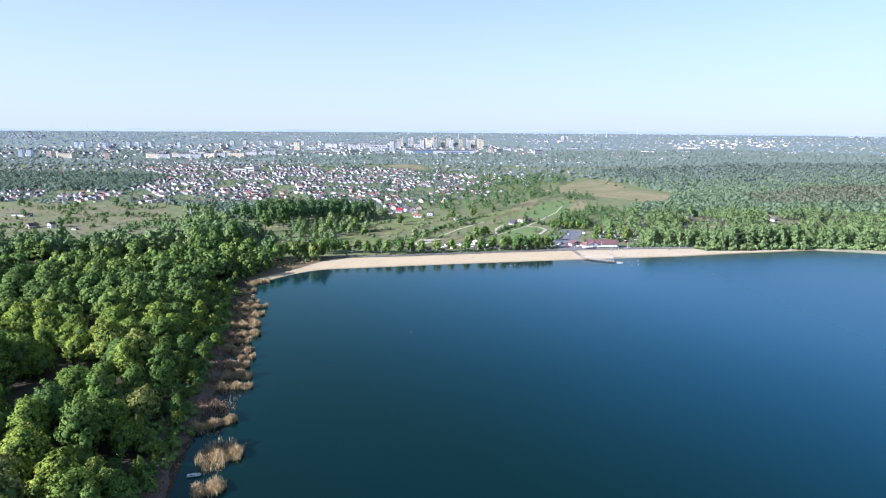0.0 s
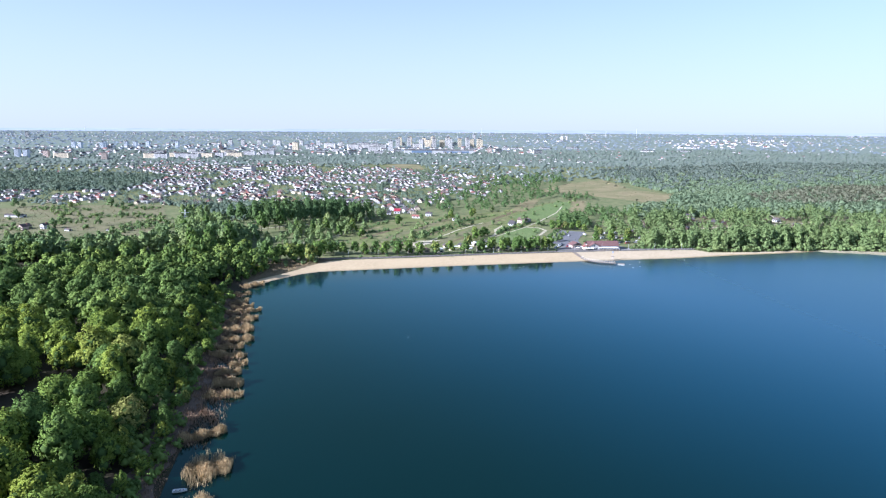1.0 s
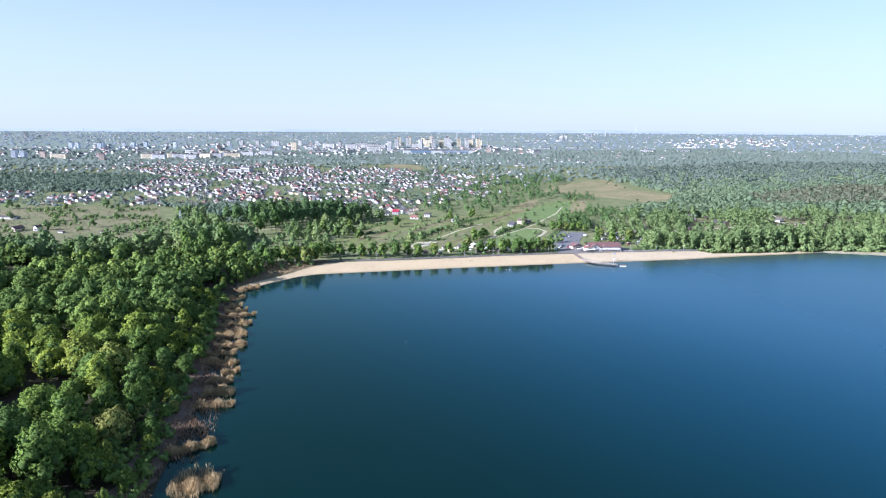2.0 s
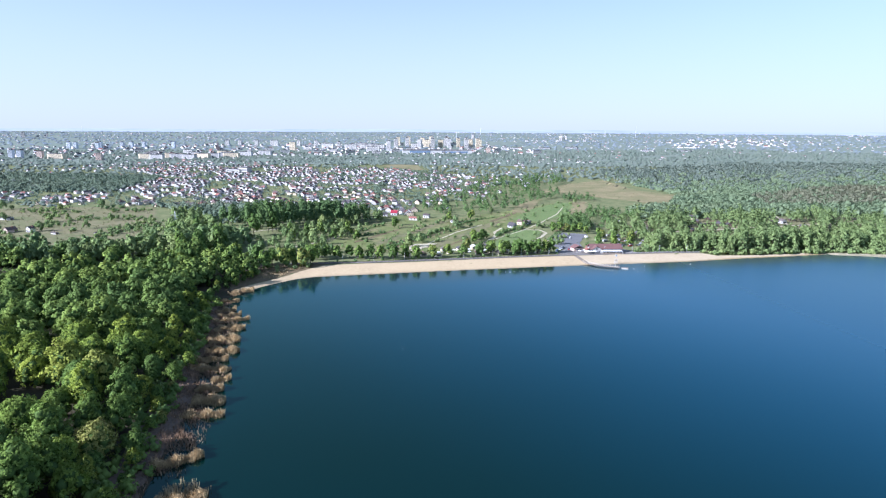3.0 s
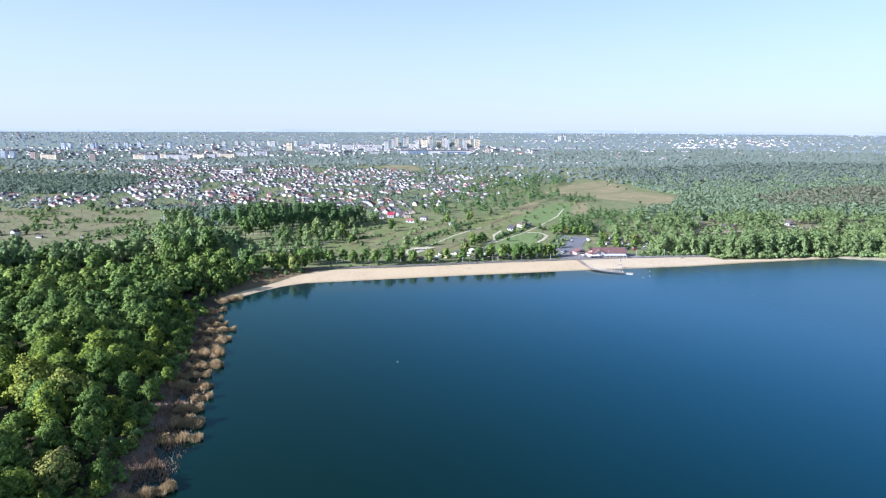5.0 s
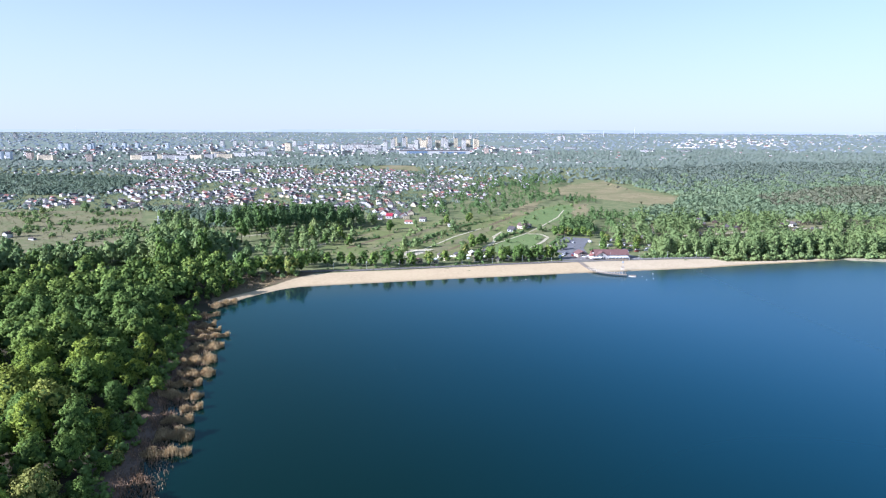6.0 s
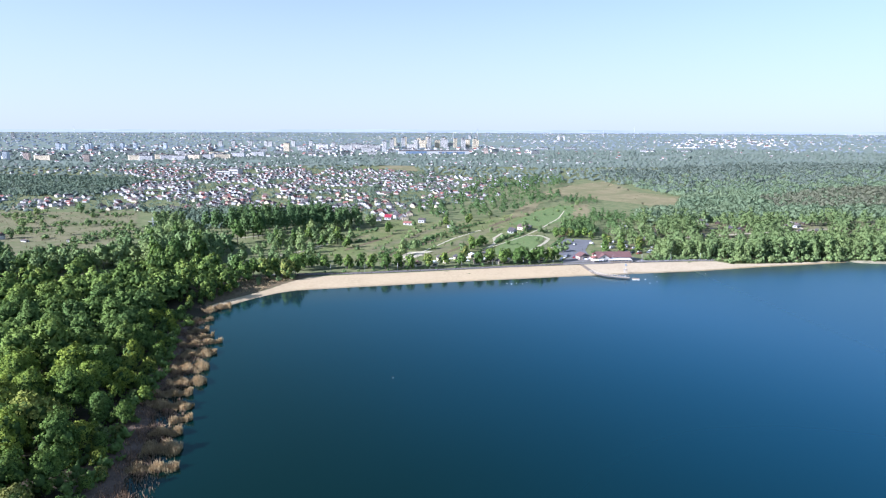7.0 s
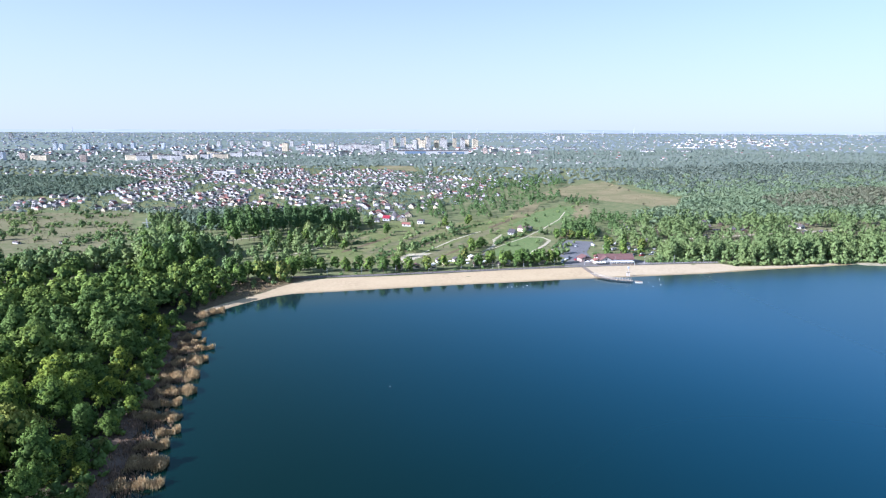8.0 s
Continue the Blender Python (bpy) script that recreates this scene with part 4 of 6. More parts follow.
gardens = off_tracks(np.concatenate([scatter(GARDEN, 9.5, 115, 0.75), clustered(scatter([(285, 592), (288, 556), (330, 560), (430, 568), (560, 575), (700, 575), (640, 690), (600, 720), (450, 720), (330, 700), (260, 640)], 8.4, 15, 0.85), 42.0, -0.10)]), 3.0)
houses_at = ((392, 702), (292, 685), (461, 652), (485, 668))
open_plots = np.min([np.hypot(gardens[:, 0] - x, gardens[:, 1] - y + 16) for x, y in houses_at], axis=0) > 22
wood_stuff("garden_trees", rows(gardens[open_plots], 0.45, 1.0, 16), SMALL, "small green trees between the garden plots", "trees", ("leaf_mid", "leaf_mid"), seed=17)
spinney = np.concatenate([scatter([(232, 632), (262, 636), (330, 700), (350, 760), (300, 790), (262, 750), (240, 680)], 9.0, 18, 0.5),
                          scatter([(300, 905), (345, 890), (352, 935), (318, 950)], 9.0, 19, 0.9)])
spinney = np.concatenate([spinney, scatter([(207, 646), (222, 638), (238, 640), (262, 690), (250, 720), (232, 705)], 6.0, 119, 0.85)])
wood_stuff("spinney", rows(spinney, 0.4, 0.85, 20), SMALL, "spinney of green trees beside the meadow", "trees", ("leaf_avenue", "leaf_avenue"), seed=21)

EAST = [(330, 700), (450, 722), (600, 720), (760, 620), (1500, 560), (1800, 1050), (1500, 1480), (1000, 1560), (560, 1420), (490, 1225), (515, 965), (436, 835), (350, 780)]
east = scatter(EAST, 9.2, 22, 0.94, [BROWN])
bare = inside(east[:, 0], east[:, 1], [(560, 800), (980, 760), (1050, 960), (820, 1000), (600, 900)]) & (np.random.default_rng(9).random(len(east)) < 0.75)
wood_stuff("budding_wood", rows(east[bare], 0.9, 1.1, 125, 2.0), CANOPY, "grey-brown budding trees within the wood", "wood", ("leaf_bare", "leaf_bare"), False, seed=126)
east = east[~bare]
east_far = east[east[:, 1] > 900]
east_far = east_far[(east_far[:, 1] < 1100) | (np.random.default_rng(31).random(len(east_far)) < 0.5)]
hazy = np.random.default_rng(32).random(len(east_far)) < (east_far[:, 1] - 950) / 450
east = east[east[:, 1] <= 900]
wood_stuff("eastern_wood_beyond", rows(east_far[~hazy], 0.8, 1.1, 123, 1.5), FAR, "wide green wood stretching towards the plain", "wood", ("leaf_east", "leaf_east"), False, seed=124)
wood_stuff("eastern_wood_edge", rows(east_far[hazy], 0.9, 1.25, 127, 1.5), FAR, "wood at the edge of the plain, haze painted into its green", "wood", ("leaf_plain", "leaf_plain"), False, seed=128)
wood_stuff("eastern_wood", rows(east, 1.0, 1.15, 23, 3.0), CANOPY, "wide green broad-leaved wood", "wood", ("leaf_east", "leaf_east"), False, seed=24)
belt2 = scatter([(60, 800), (120, 755), (195, 812), (285, 905), (330, 990), (300, 1045), (395, 1170), (430, 1300), (250, 1250), (180, 1050), (120, 940)], 12.5, 25, 0.4, [BROWN])
wood_stuff("meadow_edge_trees", rows(belt2, 0.5, 1.0, 26), SMALL, "loose belt of green trees beyond the meadow", "trees", ("leaf_avenue", "leaf_avenue"), False, seed=27)
edge = np.concatenate([scatter([(-275, 890), (-235, 850), (-150, 720), (-60, 790), (-60, 850), (-150, 880)], 10.0, 28, 0.85),
                       scatter([(-720, 1090), (-400, 1070), (-390, 1330), (-760, 1400)], 10.0, 29, 0.9)])
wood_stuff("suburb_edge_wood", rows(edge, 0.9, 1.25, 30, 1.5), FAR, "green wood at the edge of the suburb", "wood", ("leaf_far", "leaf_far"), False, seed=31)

bushes = np.concatenate([off_tracks(scatter(OPEN, 17.0, 32, 0.28), 1.0), clustered(scatter(HEATH, 8.5, 33, 0.9), 38.0, 0.17), scatter([(-270, 690), (-200, 665), (-157, 690), (-190, 740), (-230, 755)], 8.0, 233, 0.8), scatter([(-78, 462), (-55, 484), (-35, 502), (-60, 512), (-80, 500)], 6.0, 34, 0.45),
                         resample([(35, 560), (75, 640), (110, 690)], 14), resample([(20, 600), (60, 665), (90, 715)], 12), resample([(142, 630), (176, 672)], 13), resample([(168, 556), (205, 612)], 16)])
wood_stuff("scrub_bushes", rows(bushes + np.random.default_rng(2).normal(0, 1.5, bushes.shape), 0.5, 1.25, 35), SHRUB, "scattered low green bushes", "bushes", ("leaf_west", "leaf_west"), trunks=False, seed=36)
tufts = np.concatenate([off_tracks(scatter(HEATH, 6.0, 133, 0.5)), off_tracks(scatter(OPEN, 7.5, 134, 0.45), 0.5), scatter(BROWN, 10.0, 135, 0.4), scatter([(-78, 462), (-55, 484), (-35, 502), (-60, 512), (-80, 500)], 3.0, 136, 0.6)])
wood_stuff("grass_tufts", rows(tufts, 0.3, 0.9, 137), TUFT, "dry grass tufts and low weeds", "grass", ("tuft", "tuft"), False, seed=138)
lone = np.concatenate([scatter(OPEN, 34.0, 37, 0.30), scatter(HEATH, 42.0, 38, 0.4)])
wood_stuff("meadow_trees", rows(off_tracks(lone, 2.0), 0.4, 0.75, 39), MASS, "lone green trees on the meadow", "trees", ("leaf_west", "leaf_west"), seed=40)
bank = np.concatenate([resample([(-70, 150), (-73, 215), (-80, 290), (-86, 350), (-94, 415)], 60), resample([(-75, 150), (-79, 215), (-85, 290), (-91, 350), (-99, 415)], 50)])
wood_stuff("bank_bushes", rows(bank + np.random.default_rng(3).normal(0, 2.2, bank.shape), 0.6, 1.35, 41), SHRUB, "dark green bushes along the lake bank", "bushes", ("leaf_wood", "leaf_wood"), trunks=False, seed=42)

# fan of land that stretches to the horizon, thinner with distance
FAN = [(-420, 900), (520, 1240), (900, 1250), (1700, 1000), (2100, 1500), (1400, 2300), (-1500, 2300), (-1100, 1500), (-760, 1000)]
SUBURB = [(-620, 960), (-450, 925), (-275, 892), (-110, 865), (-20, 815), (60, 770), (110, 880), (190, 960), (265, 1260), (170, 1480), (40, 1560), (-230, 1620), (-560, 1560), (-380, 1330), (-390, 1060), (-640, 1080)]
far_near = clustered(scatter(FAN, 18.0, 43, 0.9, [SUBURB, BARE, BROWN, EAST]), 110.0, -0.3)
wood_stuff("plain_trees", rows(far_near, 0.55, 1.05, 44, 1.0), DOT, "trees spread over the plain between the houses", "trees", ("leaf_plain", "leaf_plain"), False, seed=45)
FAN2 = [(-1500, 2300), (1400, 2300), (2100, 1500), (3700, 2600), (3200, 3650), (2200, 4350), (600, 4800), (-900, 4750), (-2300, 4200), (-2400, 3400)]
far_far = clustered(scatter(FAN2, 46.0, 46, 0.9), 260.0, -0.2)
wood_stuff("distant_woods", rows(far_far, 0.7, 1.2, 47, 1.0), DISTANT, "distant woods on the plain, haze painted into their leaves", "wood", ("leaf_distant", "leaf_distant"), False, seed=48)
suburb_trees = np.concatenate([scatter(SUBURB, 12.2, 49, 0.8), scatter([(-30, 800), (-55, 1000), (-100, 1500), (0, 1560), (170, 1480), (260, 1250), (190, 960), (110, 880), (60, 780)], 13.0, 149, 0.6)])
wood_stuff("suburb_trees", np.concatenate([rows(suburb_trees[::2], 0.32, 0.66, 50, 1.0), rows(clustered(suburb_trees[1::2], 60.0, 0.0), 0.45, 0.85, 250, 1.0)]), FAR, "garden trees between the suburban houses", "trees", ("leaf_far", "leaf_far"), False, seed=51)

hedge = np.concatenate([resample([(-20, 513), (40, 514), (100, 518), (166, 523)], 16), resample([(240, 523), (300, 521)], 24), resample([(206, 560), (258, 566)], 16),
                        resample([(412, 512), (436, 507), (460, 499), (500, 487)], 22)])
fringe = np.concatenate([resample([(300, 513), (340, 508), (380, 510), (414, 511), (438, 505), (464, 496), (520, 480), (600, 460)], 110), resample([(244, 527), (296, 523)], 24)])
fringe = fringe + np.random.default_rng(76).normal(0, 1.3, fringe.shape)
wood_stuff("shore_bushes", rows(fringe, 0.7, 1.4, 75), SHRUB, "green bushes at the foot of the shore wood", "bushes", ("leaf_mid", "leaf_mid"), False, seed=74)
hedge = np.concatenate([hedge, resample([(17, 564), (48, 610), (85, 666)], 30), resample([(110, 718), (131, 731), (152, 737)], 14), resample([(60, 600), (96, 655), (118, 690)], 16), resample([(160, 640), (182, 676)], 10),
                        resample([(-4, 625), (11, 641), (25, 645)], 18), resample([(3, 666), (18, 694), (27, 711)], 16), resample([(17, 546), (29, 573), (40, 589)], 18), resample([(40, 589), (60, 618), (90, 669)], 70), resample([(134, 614), (146, 636), (158, 651)], 44),
                        resample([(100, 678), (116, 701), (144, 737)], 34), resample([(179, 587), (195, 612), (205, 629)], 26)])
hedge = hedge + np.random.default_rng(77).normal(0, 1.1, hedge.shape)
wood_stuff("promenade_hedge", rows(hedge, 0.3, 0.75, 78), SHRUB, "dark green hedges and shrubs behind the promenade", "hedge", ("leaf_avenue", "leaf_avenue"), False, seed=79)

# trees that stand singly along the promenade and round the car park
PROMENADE = [(-20, 523), (-10, 526), (-2, 521), (16, 519), (26, 515), (45, 516), (59, 518), (85, 520), (120, 525), (131, 524), (151, 525), (164, 528), (-36, 520), (-28, 524), (100, 522), (110, 527), (139, 524),
             (146, 526), (158, 526), (72, 521), (36, 521), (8, 523), (125, 530), (136, 530)]
MEADOW_SIDE = [(200, 637), (207, 636), (214, 635), (220, 631), (227, 630), (230, 621), (218, 556), (262, 532), (270, 545), (95, 556), (236, 566), (243, 580), (226, 576), (236, 592), (240, 612), (252, 600), (247, 553), (233, 557),
               (258, 575), (265, 590), (103, 735), (136, 756), (38, 696), (-4, 608), (108, 598), (118, 604), (106, 583), (121, 605), (112, 590)]
BAY = [(-73, 491), (-60, 497), (-54, 502), (-45, 497), (-40, 503), (-69, 502)]
single = [plant_tree(tree_kind(71 + i, 10.5, 7.6, 9, 1.6, 680, 0.42, "leaf_park", per=9, r=(0.25, 0.38), rise=1.15), "promenade_tree", lab, 0.2, "trees along the promenade")
          for i, lab in enumerate(["young bright green tree with a rounded crown", "leafy green tree beside the paved promenade", "small yellow-green tree on the grass"])]
for i, (x, y) in enumerate(PROMENADE + MEADOW_SIDE + BAY):
    k = (1.2 if (x, y) in BAY else 0.95 if (x, y) in PROMENADE else 0.65) + 0.3 * pick.random()
    if i < 3:
        single[i].matrix_basis = pose(x, y, hz(x, y))
    else:
        copy_thing(single[i % 3], pose(x, y, hz(x, y), 0, 0, pick.uniform(0, 360)) @ Matrix.Diagonal((k, k, k, 1)))
OLD = [(-149, 546, 0.95), (-135, 548, 1.0), (-119, 552, 1.05), (-176, 627, 0.8), (-158, 638, 0.85), (-105, 641, 1.0), (-90, 663, 1.0), (-80, 499, 0.78), (-116, 588, 0.6), (-142, 590, 0.8), (-128, 596, 0.8),
       (-13, 629, 0.72), (36, 676, 0.5), (101, 714, 0.58), (128, 730, 0.5), (-26, 612, 0.5), (-52, 622, 0.62), (-40, 640, 0.66), (-64, 604, 0.5), (-70, 640, 0.6)]
old = [plant_tree(k, "old_tree", lab, 0.4, "old trees behind the bay", "heart") for k, lab in zip(BIG, ["tall old tree with a broad dark green crown", "broad old tree with dense green foliage"])]
for i, (x, y, k) in enumerate(OLD):
    m = pose(x, y, hz(x, y), 0, 0, pick.uniform(0, 360) if i > 1 else 0) @ Matrix.Diagonal((k, k, k, 1))
    if i < 2:
        old[i].matrix_basis = m
    else:
        copy_thing(old[i % 2], m @ Matrix.Diagonal([1 / v for v in old[i % 2].scale] + [1]))
willow = plant_tree(WILLOW, "willow", "pale silvery-green willow at the wood's edge", 0.2, "willows on the bank")
willow.matrix_basis = pose(-81, 261, hz(-81, 261))
for x, y in ((-84, 300), (-90, 372), (-80, 196)):
    copy_thing(willow, pose(x, y, hz(x, y), 0, 0, pick.uniform(0, 360)) @ Matrix.Diagonal((0.6, 0.6, 0.62, 1)))


# ---------------------------------------------------------------- reeds
def reed_bed(p, tall, mat, label, seed, stalk=0.05):
    """Dry stalks, each a leaning blade with a drooping tip, at the points p."""
    rng = np.random.default_rng(seed)
    count = len(p)
    tall = rng.uniform(*tall, count) * (0.85 + 0.25 * np.sin(p[:, 0] * 0.9 + p[:, 1] * 0.5))
    a = rng.uniform(0, math.pi, count)
    w = rng.uniform(0.6, 1.3, count) * stalk
    lean = rng.normal(0, 0.22, (count, 2)) * tall[:, None] * 0.6 + (0.12, -0.05)
    z0 = height(p[:, 0], p[:, 1]) - 0.2
    z1 = np.maximum(z0 + 0.2, -0.3) + tall
    u = np.stack([np.cos(a) * w, np.sin(a) * w], -1)
    b0, b1 = np.column_stack([p - u * 0.6, z0]), np.column_stack([p + u * 0.6, z0])
    t0, t1 = np.column_stack([p + lean + u * 1.6, z1]), np.column_stack([p + lean - u * 1.6, z1 - 0.15])
    v = np.stack([b0, b1, t0, t1], 1).reshape(-1, 3)
    ob = new("reed_bed", array_mesh("reed_bed", v, np.arange(count * 4).reshape(-1, 4), mats=[mat], tone=np.repeat(rng.random(count), 4)))
    return tagged(ob, label, "reeds", "reed beds", "stuff")


def tongue(x0, y0, x1, y1, half, thick, seed):
    """Points of a reed bed that runs out from the bank into the lake, ragged along its sides and thinner towards the bank."""
    rng = np.random.default_rng(seed)
    long = math.hypot(x1 - x0, y1 - y0)
    half *= 1.2
    n = int(long * half * 2 * thick * 1.35)
    k = rng.beta(1.25, 0.95, n)
    ragged = 0.72 + 0.28 * np.sin(k * long * 0.9 + seed) * np.sin(k * long * 0.37 + 2.0 * seed)
    taper = np.clip((1.0 - k) * long / half + 0.25, 0, 1) ** 0.5
    side = np.clip(rng.normal(0, 0.52, n), -1.25, 1.25) * half * ragged * taper
    tx, ty = (x1 - x0) / long, (y1 - y0) / long
    bow = 0.9 * np.sin(k * 3.1 + seed)
    return np.stack([x0 + tx * k * long - ty * (side + bow), y0 + ty * k * long + tx * (side + bow)], -1)


# bank end, lake end, half width, stalks a square metre
FAR_TONGUES = [(-85, 424, -74, 438, 3.2, 18), (-88, 408, -77.5, 410, 1.6, 22), (-86, 387, -76, 392, 2.0, 20), (-84, 378, -71, 380.5, 1.5, 22), (-84, 367, -65, 370, 1.8, 26),
               (-80, 352, -64.5, 355, 4.0, 26), (-79, 334, -64, 337, 5.6, 26), (-77, 318, -61, 320, 3.6, 26), (-80, 307, -64, 308, 2.2, 24)]
NEAR_TONGUES = [(-79, 299, -61, 293, 2.6, 24), (-66, 282, -58, 282.5, 1.7, 18), (-70, 273, -59, 271.5, 2.2, 24), (-69, 261, -56, 260, 4.2, 18), (-70, 247, -54, 249.5, 2.4, 14),
                (-69, 211, -55, 219, 2.6, 22), (-62, 192, -47.5, 192, 8.5, 8), (-58.5, 171, -49, 172, 4.6, 13)]
for i, row in enumerate(FAR_TONGUES + NEAR_TONGUES):
    reed_bed(tongue(*row, i + 1), (1.7, 2.9), M["reed"], "pale dry reeds standing in shallow lake water", i, 0.042)
BELT = [(-58, 205), (-56, 232), (-60, 262), (-60, 285), (-67, 305), (-66, 335), (-69, 360), (-76, 385), (-82, 412), (-95, 418), (-92, 385), (-88, 350), (-85, 320), (-82, 290), (-77, 260), (-74, 225), (-73, 205)]
dry_bank = np.random.default_rng(96).uniform((-100, 445), (-40, 506), (9000, 2))
dry_bank = clustered(dry_bank[inside(dry_bank[:, 0], dry_bank[:, 1], [(-72, 462), (-60, 470), (-50, 484), (-40, 500), (-60, 506), (-74, 488)])], 7.0, -0.1)
reed_bed(dry_bank, (0.5, 1.3), M["reed"], "tall dry grass on the bank of the bay", 97, 0.07)
mire = np.random.default_rng(90).uniform((-96, 205), (-56, 418), (60000, 2))
mire = mire[inside(mire[:, 0], mire[:, 1], BELT)]
deep = edge_distance(mire[:, 0], mire[:, 1], BELT) / 7.0 * (0.75 + 0.5 * np.sin(mire[:, 1] * 0.31 + 1.5 * np.sin(mire[:, 0] * 0.2)))
mire = mire[np.random.default_rng(91).random(len(mire)) < np.clip(deep, 0.08, 1)]
reed_bed(mire, (0.7, 1.9), M["old_reed"], "brown broken old reeds along the bank", 92, 0.08)
margin = np.random.default_rng(93).uniform((-76, 120), (-62, 205), (2200, 2))
margin = margin[shore(margin[:, 0], margin[:, 1]) > -3.0]
reed_bed(margin, (0.6, 1.6), M["old_reed"], "brown broken old reeds along the bank", 94, 0.08)

# ---------------------------------------------------------------- houses
def house_kind(w, d, wall_h, ridge, roof, wall_mat, roof_mat, label, at):
    h = thing("house", at, label, "house", "houses of the suburb")
    bm = bmesh.new()
    if roof == "gable":
        prism(bm, [(-w / 2, -0.5), (w / 2, -0.5), (w / 2, wall_h), (0, ridge), (-w / 2, wall_h)], -d / 2, d / 2)
    else:
        box(bm, (0, 0, wall_h / 2 - 0.25), (w, d, wall_h + 0.5))
    part("wall", bm, M[wall_mat], h)
    bm = bmesh.new()
    if roof == "gable":
        e, t = 0.5, 0.25
        drop = (ridge - wall_h) / (w / 2) * e
        prism(bm, [(-w / 2 - e, wall_h - drop), (0, ridge), (w / 2 + e, wall_h - drop), (w / 2 + e, wall_h - drop + t), (0, ridge + t), (-w / 2 - e, wall_h - drop + t)], -d / 2 - 0.4, d / 2 + 0.4)
    elif roof == "hip":
        box(bm, (0, 0, wall_h + 0.1), (w + 1, d + 1, 0.2))
        box(bm, (0, 0, wall_h + 0.2 + (ridge - wall_h) / 2), (w + 0.8, d + 0.8, ridge - wall_h), 0.0, 0.12)
    else:
        box(bm, (0, 0, wall_h + 0.15), (w + 0.5, d + 0.5, 0.3))
        box(bm, (w * 0.2, 0, wall_h + 0.5), (w * 0.3, d * 0.3, 0.5))
    part("roof", bm, M[roof_mat], h)
    part("chimney", boxes(((w * 0.2, d * 0.15, ridge + 0.1), (0.7, 0.7, 1.8))), M["brick"], h)
    for k, z in enumerate((1.5, 4.2)):
        if z + 0.8 < wall_h:
            for x in (-w * 0.27, w * 0.27):
                part("window", boxes(((x, -d / 2 - 0.02, z), (1.5, 0.08, 1.3))), M["glass"], h)
            for y in (-d * 0.2, d * 0.22):
                part("window", boxes(((-w / 2 - 0.02, y, z), (0.08, 1.4, 1.3))), M["glass"], h)
    part("door", boxes(((0, -d / 2 - 0.03, 0.95), (1.1, 0.1, 2.1))), M["dark_timber"], h)
    return h


KINDS = [
    (12, 11, 4.6, 9.0, "gable", "white", "tile_red", "white house with a red tiled gable roof"),
    (11, 10.5, 5.6, 6.4, "flat", "white", "tar", "white cube-shaped house with a flat roof"),
    (11.5, 12, 4.4, 8.6, "gable", "cream", "tile_brown", "cream house with a brown gable roof"),
    (12.5, 11, 4.6, 8.2, "hip", "white", "tile_dark", "white house with a dark hipped roof"),
    (11, 11, 3.2, 7.8, "gable", "white", "tile_dark", "low white house with a steep dark roof"),
    (12, 11, 5.0, 8.6, "hip", "peach", "tile_red", "peach rendered house with a red hipped roof"),
    (12, 9.5, 5.8, 6.4, "flat", "cream", "tile_grey", "cream cube-shaped house with a grey roof"),
    (13, 12, 4.2, 8.4, "hip", "white", "tile_brown", "white house with a brown hipped roof"),
]
spots = scatter(SUBURB, 13.2, 60, 0.82, [BARE])
spots = spots[[noise.noise((x / 55.0, y / 85.0, 3.0)) > -0.12 for x, y in spots]]
thin_side = inside(spots[:, 0], spots[:, 1], [(-30, 760), (-55, 1000), (-100, 1500), (-100, 1700), (400, 1700), (300, 900), (60, 740)])
thin_side |= (spots[:, 0] < -235) & (spots[:, 1] < 1150)
spots = spots[~thin_side | (np.random.default_rng(6).random(len(spots)) < 0.75)]
spots = spots[np.argsort(np.hypot(spots[:, 0] - 60, spots[:, 1] * 1.0))]
spots = spots[edge_distance(spots[:, 0], spots[:, 1], resample([(-125, 668), (-8, 800)], 8), False) > 45]
built = []
for i, (x, y) in enumerate(spots[:270]):
    j = int(pick.choice(8, p=[0.15, 0.14, 0.14, 0.13, 0.14, 0.09, 0.08, 0.13]))
    turn = -28 + 90 * int(pick.integers(4)) + pick.uniform(-14, 14)
    done = [b for b in built if b[0] == j]
    if done:
        k = pick.uniform(0.72, 1.15)
        copy_thing(done[0][1], pose(x, y, hz(x, y), 0, 0, turn) @ Matrix.Diagonal((k, k, k, 1)))
    else:
        built.append((j, house_kind(*KINDS[j], (x, y, hz(x, y)))))
        built[-1][1].scale = (0.62, 0.62, 0.62)


